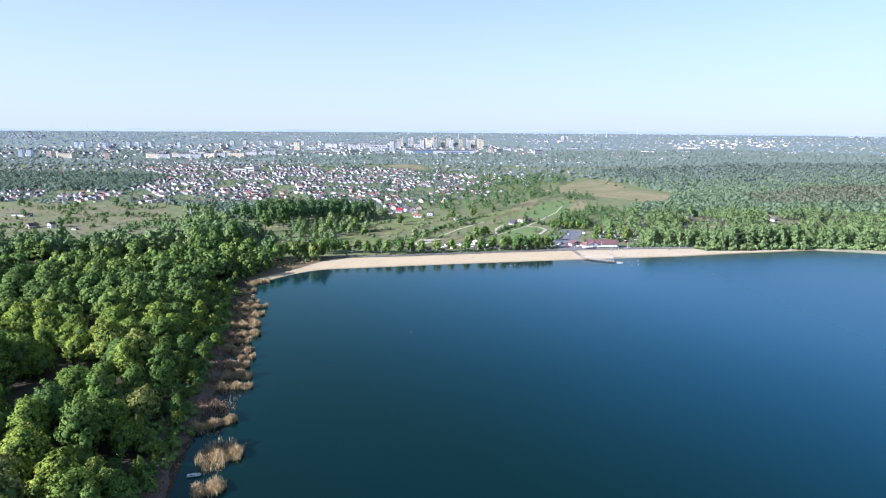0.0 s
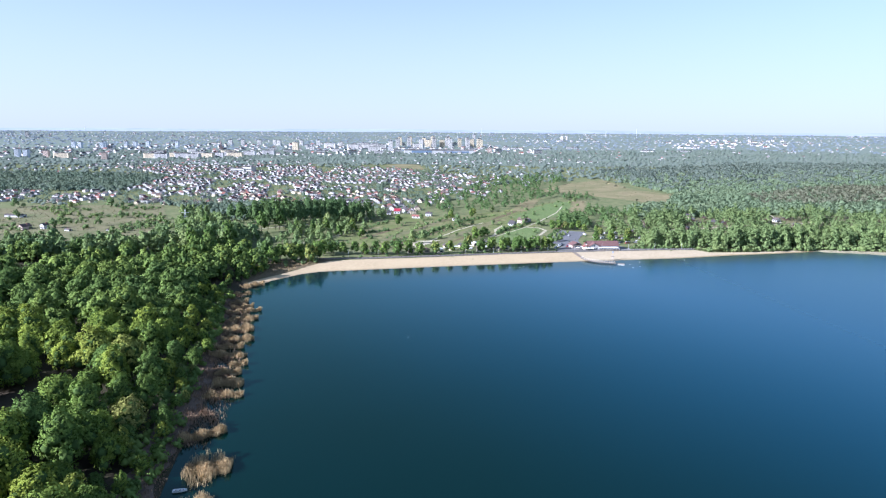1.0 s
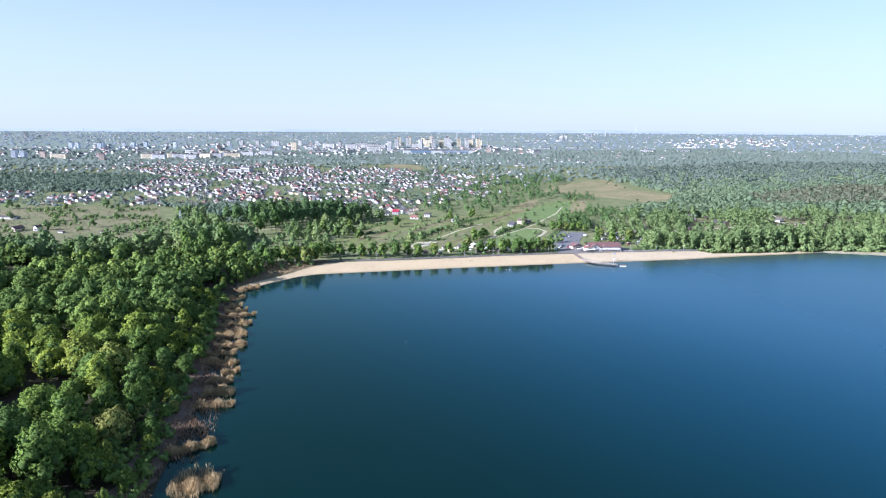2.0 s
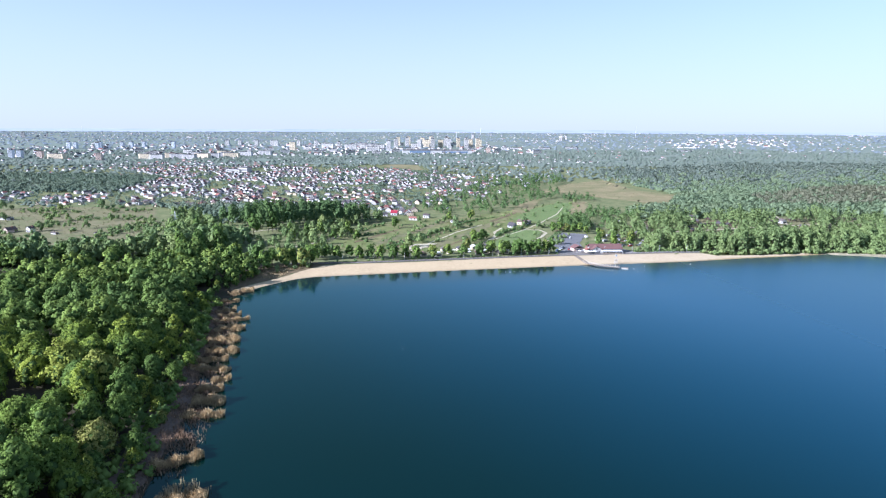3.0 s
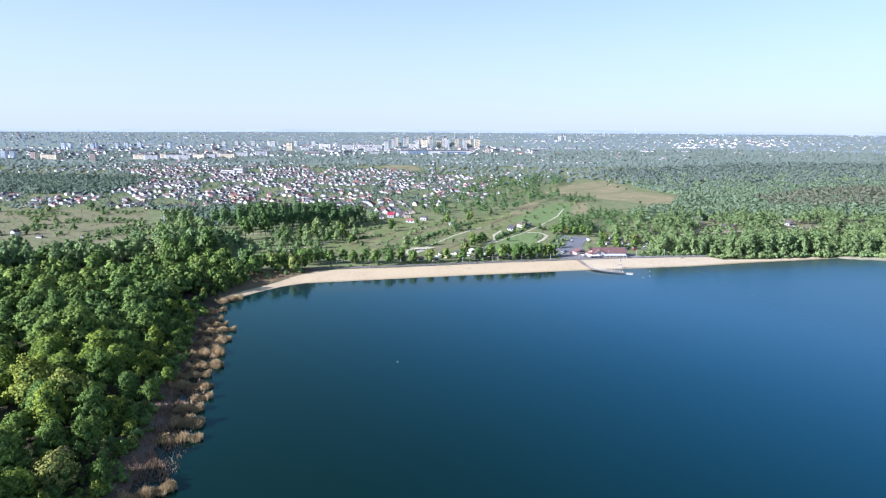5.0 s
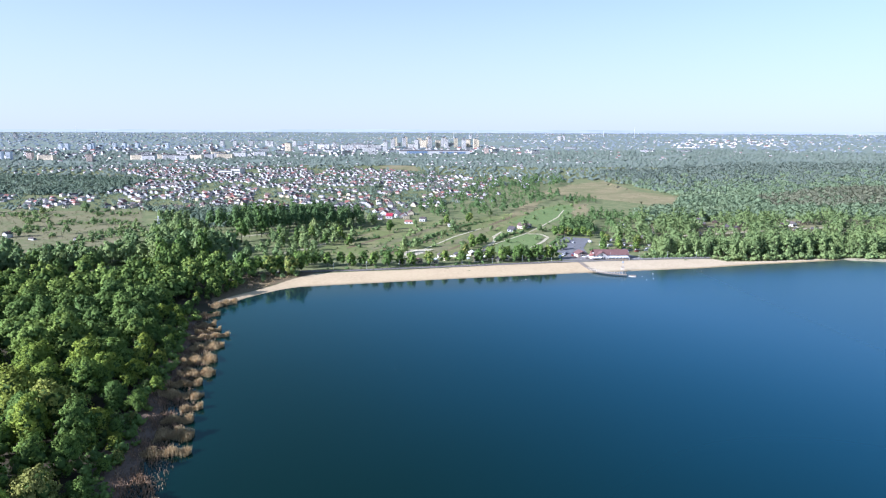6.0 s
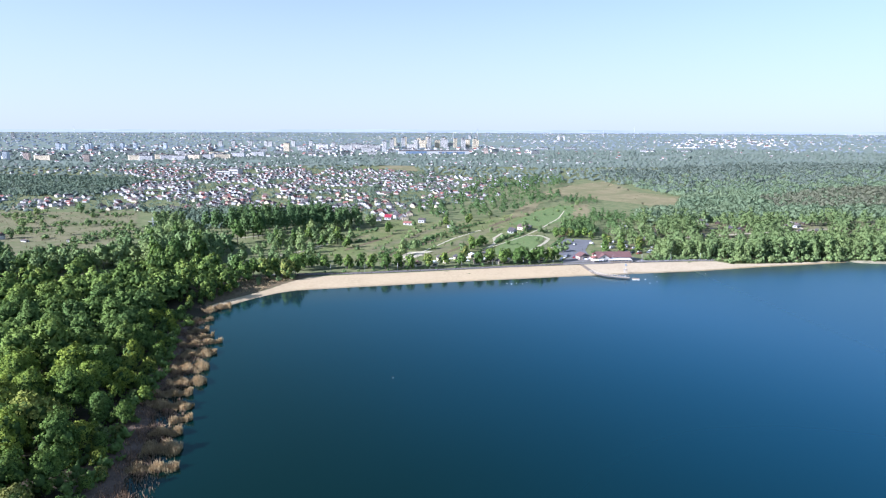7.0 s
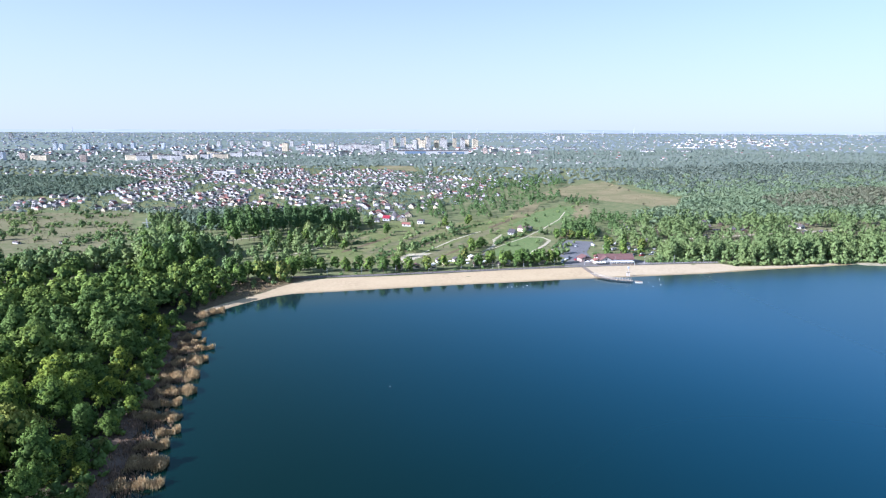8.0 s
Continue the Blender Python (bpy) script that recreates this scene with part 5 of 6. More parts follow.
def house_stuff(name, pts, label, size=1.0, seed=0, wall="white"):
    """Hundreds of far houses as one mesh: walls, pitched roofs in several colours."""
    rng = np.random.default_rng(seed)
    vs, qs, ts, sq, st = [], [], [], [], []
    for o, (x, y) in enumerate(pts):
        w, d, h, r = rng.uniform(8, 12) * size, rng.uniform(9, 15) * size, rng.uniform(3.2, 5.6) * size, rng.uniform(2.6, 4.4) * size
        a = radians(-28 + 90 * rng.integers(2) + rng.uniform(-15, 15))
        v = np.array([(-w / 2, -d / 2, -2), (w / 2, -d / 2, -2), (w / 2, d / 2, -2), (-w / 2, d / 2, -2), (-w / 2, -d / 2, h), (w / 2, -d / 2, h), (w / 2, d / 2, h), (-w / 2, d / 2, h),
                      (0, -d / 2, h + r), (0, d / 2, h + r)])
        c, s = math.cos(a), math.sin(a)
        vs.append(v @ np.array([[c, s, 0], [-s, c, 0], [0, 0, 1]]) + (x, y, hz(x, y)))
        qs.append(np.array([(0, 1, 5, 4), (1, 2, 6, 5), (2, 3, 7, 6), (3, 0, 4, 7), (4, 8, 9, 7), (8, 5, 6, 9)]) + o * 10)
        ts.append(np.array([(4, 5, 8), (6, 7, 9)]) + o * 10)
        rf = rng.choice([1, 2, 3, 4], p=[0.24, 0.30, 0.26, 0.20])
        sq += [0, 0, 0, 0, rf, rf]
        st += [0, 0]
    me = array_mesh(name, np.concatenate(vs), np.concatenate(qs), np.concatenate(ts), [M[wall], M["tile_red"], M["tile_brown"], M["tile_dark"], M["tile_grey"]], sq + st)
    return tagged(new(name, me), label, "houses", kind="stuff")


more = spots[270:]
town = np.concatenate([more, scatter(FAN, 80.0, 61, 0.6, [SUBURB, BARE, EAST, [(470, 1240), (1900, 900), (2100, 1900), (900, 1750)]]),
                       scatter([(-700, 1500), (-200, 1600), (-150, 1760), (-560, 1800)], 26, 62, 0.7),
                       scatter([(150, 1500), (700, 1700), (640, 1850), (200, 1800)], 34, 63, 0.6),
                       scatter([(95, 820), (180, 870), (300, 1100), (420, 1320), (280, 1480), (250, 1250), (190, 960)], 36, 163, 0.6)])
house_stuff("town_houses", town, "rows of far white houses with coloured roofs", 0.60, 64)
house_stuff("town_buildings", np.concatenate([scatter([(-1150, 1900), (-600, 1850), (0, 2080), (620, 2100), (700, 2500), (200, 2850), (-700, 2800), (-1250, 2400)], 52, 164, 0.55),
                                              scatter([(1250, 2300), (1900, 2500), (2000, 3000), (1500, 3000)], 60, 165, 0.5)]), "pale low buildings of the town", 1.05, 167, "pale_block")
house_stuff("distant_houses", clustered(scatter(FAN2, 50.0, 65, 0.40), 200.0, -0.02), "scattered distant white houses", 0.6, 66, "pale_block")


# ---------------------------------------------------------------- apartment blocks and halls
def block_kind(name, w, d, floors, wall_mat, label, at, group="apartment blocks of the town", rz=0.0):
    h = floors * 2.9
    b = thing(name, at, label, "building", group, rz)
    part("wall", boxes(((0, 0, h / 2 - 2), (w, d, h + 4))), M[wall_mat], b)
    part("roof", boxes(((0, 0, h + 0.3), (w + 0.6, d + 0.6, 0.6)), ((0, 0, h + 1.6), (min(w, 9) * 0.5, d * 0.5, 2.2))), M["tar"], b)
    for k in range(floors):
        part("window_band", boxes(((0, -d / 2 - 0.05, k * 2.9 + 1.7), (w * 0.86, 0.2, 1.1))), M["glass"], b)
    return b


def put_blocks(kind, spots_list):
    first = None
    for x, y, turn in spots_list:
        turn -= 20
        at = (x, y, hz(x, y))
        if first is None:
            first = block_kind(*kind, at, rz=turn)
        else:
            copy_thing(first, pose(*at, 0, 0, turn))


put_blocks(("apartment_tower", 15, 14, 13, "pale_block", "pale tall apartment tower of the town"),
           [(150, 2560, 5), (205, 2690, 12), (240, 2485, -8), (300, 2560, 10), (318, 2710, 0), (365, 2545, 6), (372, 2690, 4), (430, 2500, 8), (455, 2660, 3), (110, 2330, 4)])
put_blocks(("apartment_tower", 20, 14, 11, "cream", "cream apartment tower in the town"), [(-235, 2320, 3), (280, 2600, 4), (335, 2580, 6), (470, 2640, 0), (500, 2600, 6)])
put_blocks(("apartment_block", 46, 13, 7, "pale_block", "long pale apartment slab"), [(-30, 2430, 4), (30, 2440, -6), (75, 2420, 3), (50, 2260, 5), (230, 2500, 3), (-120, 2500, 0), (10, 2560, 4)])
put_blocks(("apartment_block", 40, 13, 5, "white", "long white low-rise apartment block"),
           [(-567, 1875, 4), (-520, 1905, 8), (-480, 1880, -4), (-430, 1950, 6), (-400, 2000, 2), (-350, 2030, 5), (-610, 1960, 0), (-300, 2090, 6), (-500, 2010, 3)])
put_blocks(("apartment_block", 48, 14, 5, "cream", "cream low-rise apartment block"), [(-835, 1882, 3), (-540, 1940, 8), (-455, 1925, -6), (-380, 1960, 4), (-600, 1900, 5), (-420, 2070, 2)])
put_blocks(("apartment_tower", 14, 11, 7, "peach", "peach-coloured apartment tower in the town"), [(-702, 1825, 18), (-880, 1890, 10), (449, 2160, 4)])
put_blocks(("apartment_tower", 12, 12, 8, "grey_wall", "grey apartment tower in the town"),
           [(-918, 2380, 12), (-940, 2460, 8), (-866, 2465, 10), (-835, 2470, 6), (-803, 2510, 4), (-930, 1885, 12), (-960, 1900, 9), (-1000, 2400, 5), (-1030, 2420, 8), (-700, 2520, 5)])
put_blocks(("apartment_tower", 14, 12, 8, "pale_block", "pale mid-rise apartment tower"),
           [(-537, 2700, 6), (-490, 2720, 3), (-423, 2715, 8), (-360, 2720, 4), (-340, 2700, 5), (-250, 2720, 2), (-180, 2740, 6), (-80, 2600, 3)])
far_slabs = []
for x, y, turn in ((900, 3120, -12), (1030, 3090, -16), (1140, 3070, -10), (1735, 3070, -25), (1870, 3070, -26), (2010, 3060, -25), (2120, 2960, -28), (-940, 3470, 15), (-835, 3490, 15), (-1600, 3380, 22)):
    far_slabs += [(x + dx + pick.uniform(-6, 6), y + pick.uniform(-40, 40), turn + pick.uniform(-10, 10)) for dx in (-42, 0, 44)]
put_blocks(("apartment_block", 16, 10, 3, "pale_block", "distant white apartment slab"), far_slabs[0::2])
put_blocks(("apartment_block", 12, 10, 4, "pale_block", "distant white apartment slab of four storeys"), far_slabs[1::2])
put_blocks(("apartment_tower", 15, 14, 9, "pale_block", "distant white tower block"), [(1085, 3290, -15), (1110, 3290, -15), (640, 3500, -5), (-1660, 3400, 20)])
put_blocks(("apartment_block", 30, 12, 4, "pale_block", "small pale town block among trees"),
           [(-140, 2180, 20), (-90, 2260, 5), (-30, 2150, 30), (60, 2120, 10), (130, 2250, 25), (190, 2330, 5), (420, 2330, 15), (500, 2250, 30), (560, 2380, 10), (-250, 2200, 25), (-190, 2420, 5), (-320, 2330, 20),
            (620, 2150, 20), (-640, 2100, 10), (-720, 2200, 25), (-560, 2180, 5), (300, 2700, 20), (180, 2760, 10), (420, 2780, 25), (60, 2700, 5)])
put_blocks(("apartment_tower", 15, 14, 13, "cream", "slim cream apartment tower in the town"),
           [(222, 2820, 10), (268, 2660, 0), (328, 2860, 5), (388, 2770, 0), (415, 2620, 12), (170, 2740, 8), (486, 2560, 14)])
put_blocks(("factory_hall", 46, 24, 2, "white", "low white industrial hall"), [(1062, 2210, -20), (1190, 2180, -22), (620, 2440, -10), (740, 2450, -12), (860, 2470, -14), (1350, 2420, -24)])

hall = thing("shopping_hall", (270, 2185, hz(270, 2185)), "long low hall with blue cladding and white fascia", "building", rz=-3)
part("wall", boxes(((0, 0, 5), (240, 60, 14))), M["white"], hall)
part("cladding", boxes(((-60, -30.2, 6.5), (70, 0.6, 8)), ((60, -30.2, 5.5), (90, 0.6, 6))), M["blue"], hall, "bright blue cladding panels")
part("roof", boxes(((0, 0, 12.4), (242, 62, 0.8))), M["tile_grey"], hall)

modern = thing("school_building", (-265, 1432, hz(-265, 1432)), "white flat-roofed building with dark window bands", "building", rz=-25)
part("wall", boxes(((-8, 0, 4), (34, 16, 10)), ((16, 4, 6), (22, 18, 14))), M["pale_block"], modern)
part("window_band", boxes(((16, -5.1, 8), (20, 0.3, 1.6))), M["glass"], modern)
part("window_band", boxes(((-8, -8.1, 5.5), (30, 0.3, 1.4))), M["glass"], modern)
part("roof", boxes(((-8, 0, 9.2), (34.6, 16.6, 0.4)), ((16, 4, 13.2), (22.6, 18.6, 0.4))), M["tar"], modern)

church = thing("church", (-495, 2315, hz(-495, 2315)), "brick church with a tall pointed spire, haze painted into its brick", "church", rz=10)
church.scale = (0.62, 0.62, 0.74)
bm = bmesh.new()
prism(bm, [(-11, -2), (11, -2), (11, 16), (0, 27), (-11, 16)], -10, 45)
part("nave", bm, M["hazed_brick"], church)
part("tower", boxes(((0, -15, 15), (8, 8, 34))), M["hazed_brick"], church)
part("spire", rods(((0, -15, 32), (0, -15, 52), 4.2, 0.1, 8)), M["hazed_brick"], church)
for x, y, h in ((820, 4200, 70), (-1750, 4300, 60), (1790, 3900, 90), (1500, 3700, 60), (560, 3600, 55)):
    mast = thing("mast", (x, y, hz(x, y)), "thin distant mast above the plain", "mast", "distant masts")
    part("shaft", rods(((0, 0, -1), (0, 0, h * 0.7), 1.5, 0.6, 8)), M["steel"], mast)


# ---------------------------------------------------------------- beach, pier and restaurant
def restaurant():
    r = thing("restaurant", (211, 529, hz(211, 529)), "white lakeside restaurant with a maroon pitched roof", "building", rz=-6)
    r.scale = (0.90, 0.90, 0.84)
    part("wall", boxes(((2, 0, 1.8), (30, 12, 4.6))), M["white"], r)
    bm = bmesh.new()
    prism(bm, [(-6.8, 4.0), (0, 8.2), (6.8, 4.0), (6.8, 4.3), (0, 8.6), (-6.8, 4.3)], -16, 16)
    bmesh.ops.rotate(bm, matrix=Matrix.Rotation(radians(90), 3, "Z"), verts=bm.verts[:])
    bmesh.ops.translate(bm, vec=(2, 0, 0), verts=bm.verts[:])
    part("roof", bm, M["maroon"], r)
    bm = bmesh.new()
    prism(bm, [(-13, -0.5), (-3, -0.5), (-3, 4.0), (-8, 7.4), (-13, 4.0)], -9.0, 0)
    part("gable", bm, M["white"], r, "white front gable")
    bm = bmesh.new()
    prism(bm, [(-13.8, 3.6), (-8, 7.5), (-2.2, 3.6), (-2.2, 3.95), (-8, 7.9), (-13.8, 3.95)], -9.8, 0.5)
    part("gable_roof", bm, M["maroon"], r)
    bm = bmesh.new()
    box(bm, (6, -9.2, 3.0), (20, 6.6, 0.25))
    part("veranda_roof", bm, M["white_paint"], r, "white flat veranda roof")
    for x in np.arange(-3.0, 16.5, 3.2):
        part("post", boxes(((x, -12.2, 1.4), (0.25, 0.25, 3.1))), M["white_paint"], r)
    for x in np.arange(-1.5, 16, 3.2):
        part("window", boxes(((x, -6.05, 1.7), (2.0, 0.12, 1.8))), M["glass"], r)
    for x in (-10.5, -8, -5.5):
        part("window", boxes(((x, -9.05, 1.7), (1.3, 0.12, 1.5))), M["glass"], r)
    part("window", boxes(((-8, -9.05, 4.6), (1.4, 0.12, 1.2))), M["glass"], r)
    part("railing", boxes(((6, -12.3, 0.9), (20, 0.08, 0.9))), M["timber"], r)
    part("chimney", boxes(((8, 2, 8.0), (0.9, 0.9, 2.2))), M["brick"], r)
    a = thing("snack_bar", (190, 536, hz(190, 536)), "small red-roofed snack bar beside the restaurant", "building", rz=10)
    part("wall", boxes(((0, 0, 1.2), (9, 7, 3.4))), M["peach"], a)
    bm = bmesh.new()
    prism(bm, [(-5.2, 2.8), (0, 5.2), (5.2, 2.8), (5.2, 3.05), (0, 5.5), (-5.2, 3.05)], -4.2, 4.2)
    part("roof", bm, M["maroon"], a)
    part("window", boxes(((0, -3.55, 1.4), (4, 0.1, 1.4))), M["glass"], a)


restaurant()


def pier():
    p = thing("pier", (184, 490, 0), "timber pier with pale hoops curving out over the lake", "pier")
    line = resample([(181, 513), (181.5, 501), (183.5, 490), (188, 483), (195, 478), (203, 474.2)], 52)
    g = np.gradient(line, axis=0)
    g /= np.hypot(g[:, 0], g[:, 1])[:, None]
    for (x, y), (tx, ty) in zip(line, g):
        z = max(0.95, hz(x, y) + 0.45)
        part("plank", boxes(((x - 184, y - 490, z), (1.02, 3.4, 0.14), math.atan2(ty, tx))), M["timber"], p)
    for i in range(16, 52, 3):
        (x, y), (tx, ty) = line[i], g[i]
        for s in (-1, 1):
            ex, ey = x - 184 - ty * 1.55 * s, y - 490 + tx * 1.55 * s
            part("pile", rods(((ex, ey, -3.0), (ex, ey, 1.0), 0.16)), M["dark_timber"], p)
    for i in range(18, 52, 2):
        (x, y), (tx, ty) = line[i], g[i]
        q = []
        for k in range(6):
            a0, a1 = math.pi * k / 6, math.pi * (k + 1) / 6
            q.append(((x - 184 - ty * 1.6 * math.cos(a0), y - 490 + tx * 1.6 * math.cos(a0), 1.0 + 1.8 * math.sin(a0)), (x - 184 - ty * 1.6 * math.cos(a1), y - 490 + tx * 1.6 * math.cos(a1), 1.0 + 1.8 * math.sin(a1)), 0.11))
        part("hoop", rods(*q), M["cream"], p, "pale arched hoop")
    for s in (-1, 1):
        q = [((a[0] - 184 - ga[1] * 1.65 * s, a[1] - 490 + ga[0] * 1.65 * s, 1.95), (b[0] - 184 - gb[1] * 1.65 * s, b[1] - 490 + gb[0] * 1.65 * s, 1.95), 0.06)
             for a, b, ga, gb in zip(line[16::3], line[19::3], g[16::3], g[19::3])]
        part("handrail", rods(*q), M["steel"], p)
    f = thing("pontoon", (207.0, 472.2, 0.35), "floating platform with pale edges beyond the pier", "pontoon", rz=-20)
    part("deck", boxes(((0, 0, 0.2), (5.2, 3.6, 0.25))), M["timber"], f)
    part("float", boxes(((0, -1.3, -0.15), (5.0, 0.8, 0.6)), ((0, 1.3, -0.15), (5.0, 0.8, 0.6))), M["white_paint"], f)
    t = thing("lifeguard_tower", (207, 490, hz(207, 490)), "lifeguard mast with a round signal disc on the beach", "tower")
    for x in (-0.9, 0.9):
        for y in (-0.9, 0.9):
            part("leg", rods(((x, y, -0.3), (x * 0.8, y * 0.8, 3.2), 0.09)), M["steel"], t)
    part("platform", boxes(((0, 0, 3.2), (2.4, 2.4, 0.15))), M["timber"], t)
    part("rail", boxes(((0, -1.15, 3.9), (2.3, 0.06, 0.08)), ((-1.15, 0, 3.9), (0.06, 2.3, 0.08)), ((1.15, 0, 3.9), (0.06, 2.3, 0.08))), M["steel"], t)
    part("mast", rods(((0, 0, 3.2), (0, 0, 6.4), 0.07)), M["steel"], t)
    part("disc", rods(((0, -0.1, 7.0), (0, 0.1, 7.0), 0.9, 0.9, 16)), M["steel"], t)


pier()


def kiosk(x, y, roof, rz, label):
    k = thing("kiosk", (x, y, hz(x, y)), label, "kiosk", "kiosks along the promenade", rz)
    part("wall", boxes(((0, 0, 1.2), (5, 3.6, 2.8))), M["cream"], k)
    part("counter", boxes(((0, -1.95, 1.0), (3.4, 0.5, 0.12))), M["timber"], k)
    part("hatch", boxes(((0, -1.82, 1.7), (3.2, 0.08, 1.1))), M["glass"], k)
    bm = bmesh.new()
    prism(bm, [(-3.1, 2.5), (0, 3.9), (3.1, 2.5), (3.1, 2.7), (0, 4.15), (-3.1, 2.7)], -2.6, 2.6)
    part("roof", bm, M[roof], k)


for i, (x, y) in enumerate(((14, 526), (38, 524), (52, 526), (124, 530), (136, 536), (132, 546), (160, 541), (152, 528), (86, 546), (72, 546), (-2, 527), (64, 523), (76, 534), (88, 538), (99, 526), (106, 531), (113, 536), (117, 525), (146, 540), (100, 552), (112, 556), (28, 531))):
    kiosk(x, y, ("tile_dark", "tile_grey", "maroon", "white_paint")[i % 4], pick.uniform(-25, 25),
          ("timber kiosk with a dark pitched roof", "cream kiosk with a grey roof", "small kiosk with a maroon roof", "kiosk with a white canopy roof")[i % 4])


def parasol(x, y):
    u = thing("parasol", (x, y, hz(x, y)), "open white parasol beside the kiosks", "parasol", "parasols by the kiosks")
    part("pole", rods(((0, 0, 0), (0, 0, 2.6), 0.04)), M["steel"], u)
    part("canopy", rods(((0, 0, 2.1), (0, 0, 2.8), 1.9, 0.1, 8)), M["white_paint"], u)
    part("base", rods(((0, 0, 0), (0, 0, 0.15), 0.35, 0.3, 8)), M["dark_metal"], u)
    return u


for x, y, a in ((197, 527, 5), (203, 540, -15)):
    kiosk(x, y, "tile_red", a, "small kiosk with a red tiled roof")

first_parasol = parasol(84, 529)
for i in range(21):
    x, y = (pick.uniform(62, 122), pick.uniform(521, 545)) if i < 8 else (pick.uniform(186, 203), pick.uniform(519, 531))
    copy_thing(first_parasol, pose(x, y, hz(x, y)))


def railing():
    f = thing("promenade_fence", (0, 0, 0), "dark low fence between beach and promenade", "fence")
    line = resample([(-52, 504), (2, 505), (77, 510), (166, 516)], 66)
    bm_rail = bmesh.new()
    post_mesh = None
    for i, (x, y) in enumerate(line):
        z = hz(x, y) + 0.3
        if post_mesh is None:
            ob = part("post", boxes(((0, 0, 0.45), (0.22, 0.22, 1.2))), M["dark_timber"], f)
            post_mesh = ob.data
        else:
            ob = new("post", post_mesh)
            ob.parent = f
        ob.location = (x, y, z)
    for h in (0.5, 0.95):
        part("rail", rods(*[((a[0], a[1], hz(*a) + 0.3 + h), (b[0], b[1], hz(*b) + 0.3 + h), 0.07) for a, b in zip(line[:-1], line[1:])]), M["dark_timber"], f)


railing()


def beach_fence():
    f = thing("beach_fence", (0, 0, 0), "low weathered timber fence along the upper beach", "fence")
    line = resample([(214, 518), (261, 518.5), (296, 517)], 34)
    shared = None
    for x, y in line:
        if shared is None:
            ob = part("post", boxes(((0, 0, 0.5), (0.16, 0.16, 1.2))), M["timber"], f)
            shared = ob.data
        else:
            ob = new("post", shared)
            ob.parent = f
        ob.location = (x, y, hz(x, y) + 0.3)
    for h in (0.45, 0.9):
        part("rail", rods(*[((a[0], a[1], hz(*a) + 0.3 + h), (c[0], c[1], hz(*c) + 0.3 + h), 0.045) for a, c in zip(line[:-1], line[1:])]), M["steel"], f)


beach_fence()


def car_kind(paint, label):
    c = thing("car", (0, 0, 0), label, "car", "parked cars")
    bm = boxes(((0, 0, 0.62), (4.3, 1.75, 0.62)))
    bmesh.ops.bevel(bm, geom=bm.edges[:], offset=0.14, segments=2, affect="EDGES")
    part("body", bm, M[paint], c)
    bm = boxes(((-0.15, 0, 1.18), (2.5, 1.55, 0.56), 0.0, 0.78))
    part("cabin", bm, M["glass"], c, "dark glazed cabin")
    part("roof", boxes(((-0.15, 0, 1.47), (1.95, 1.22, 0.05))), M[paint], c)
    for x in (-1.35, 1.35):
        for y in (-0.82, 0.82):
            w = part("wheel", rods(((x, y - 0.1, 0.32), (x, y + 0.1, 0.32), 0.32, 0.32, 12)), M["rubber"], c)
            part("rim", rods(((x, y - 0.12, 0.32), (x, y + 0.12, 0.32), 0.19, 0.19, 8)), M["steel"], w)
    return c


def caravan(x, y, rz):
    c = thing("caravan", (x, y, hz(x, y)), "white caravan parked behind the restaurant", "caravan", "caravans on the plots", rz)
    bm = boxes(((0, 0, 1.5), (5.6, 2.2, 2.1)))
    bmesh.ops.bevel(bm, geom=bm.edges[:], offset=0.3, segments=2, affect="EDGES")
    part("body", bm, M["white"], c)
    for x0 in (-1.5, 1.4):
        part("window", boxes(((x0, -1.11, 1.8), (1.3, 0.06, 0.7))), M["glass"], c)
    for y0 in (-0.95, 0.95):
        part("wheel", rods(((0, y0 - 0.1, 0.33), (0, y0 + 0.1, 0.33), 0.33, 0.33, 12)), M["rubber"], c)
    part("drawbar", rods(((2.7, 0, 0.5), (4.0, 0, 0.4), 0.07)), M["dark_metal"], c)
    return c


van = caravan(232, 575, 20)
for x, y, a in ((226, 582, 60), (240, 596, 20), (262, 585, 35), (270, 575, 80), (222, 598, 100), (248, 578, 45), (250, 583, 100), (229, 590, 70), (247, 604, 30), (258, 606, 80), (252, 572, 5)):
    k = pick.uniform(0.6, 0.85)
    copy_thing(van, pose(x, y, hz(x, y), 0, 0, a) @ Matrix.Diagonal((k, k, k, 1)))
cars = [car_kind(*k) for k in (("car_white", "white hatchback parked on asphalt"), ("car_silver", "silver car parked on asphalt"), ("car_dark", "dark car parked on asphalt"),
                               ("car_red", "red car parked on asphalt"), ("car_blue", "blue car parked on asphalt"))]
CAR_SPOTS = [(176, 541, 70), (179, 545, 70), (182, 549, 70), (184, 540, 70), (187, 545, 65), (205, 597, 60), (236, 548, 10), (241, 552, 12), (246, 549, 15), (250, 556, 8), (238, 560, 20), (256, 552, 0),
             (262, 560, 5), (246, 566, 14), (172, 536, 70), (170, 532, 72), (104, 548, 20), (164, 668, 40), (188, 690, 60), (-62, 556, 30), (-66, 560, 30)]
for i, (x, y, a) in enumerate(CAR_SPOTS):
    m = pose(x, y, hz(x, y) + 0.24, 0, 0, a)
    if i < 5:
        cars[i].matrix_basis = m
    else:
        copy_thing(cars[i % 5 if i % 3 else 0], m)


# ---------------------------------------------------------------- farmhouse, huts and small things
def lone_house(x, y, rz, w, d, wall_h, ridge, wall_mat, roof_mat, label):
    h = house_kind(w, d, wall_h, ridge, "gable", wall_mat, roof_mat, label, (x, y, hz(x, y)))
    h["group"] = "houses by the meadow"
    h.matrix_basis = pose(x, y, hz(x, y), 0, 0, rz)


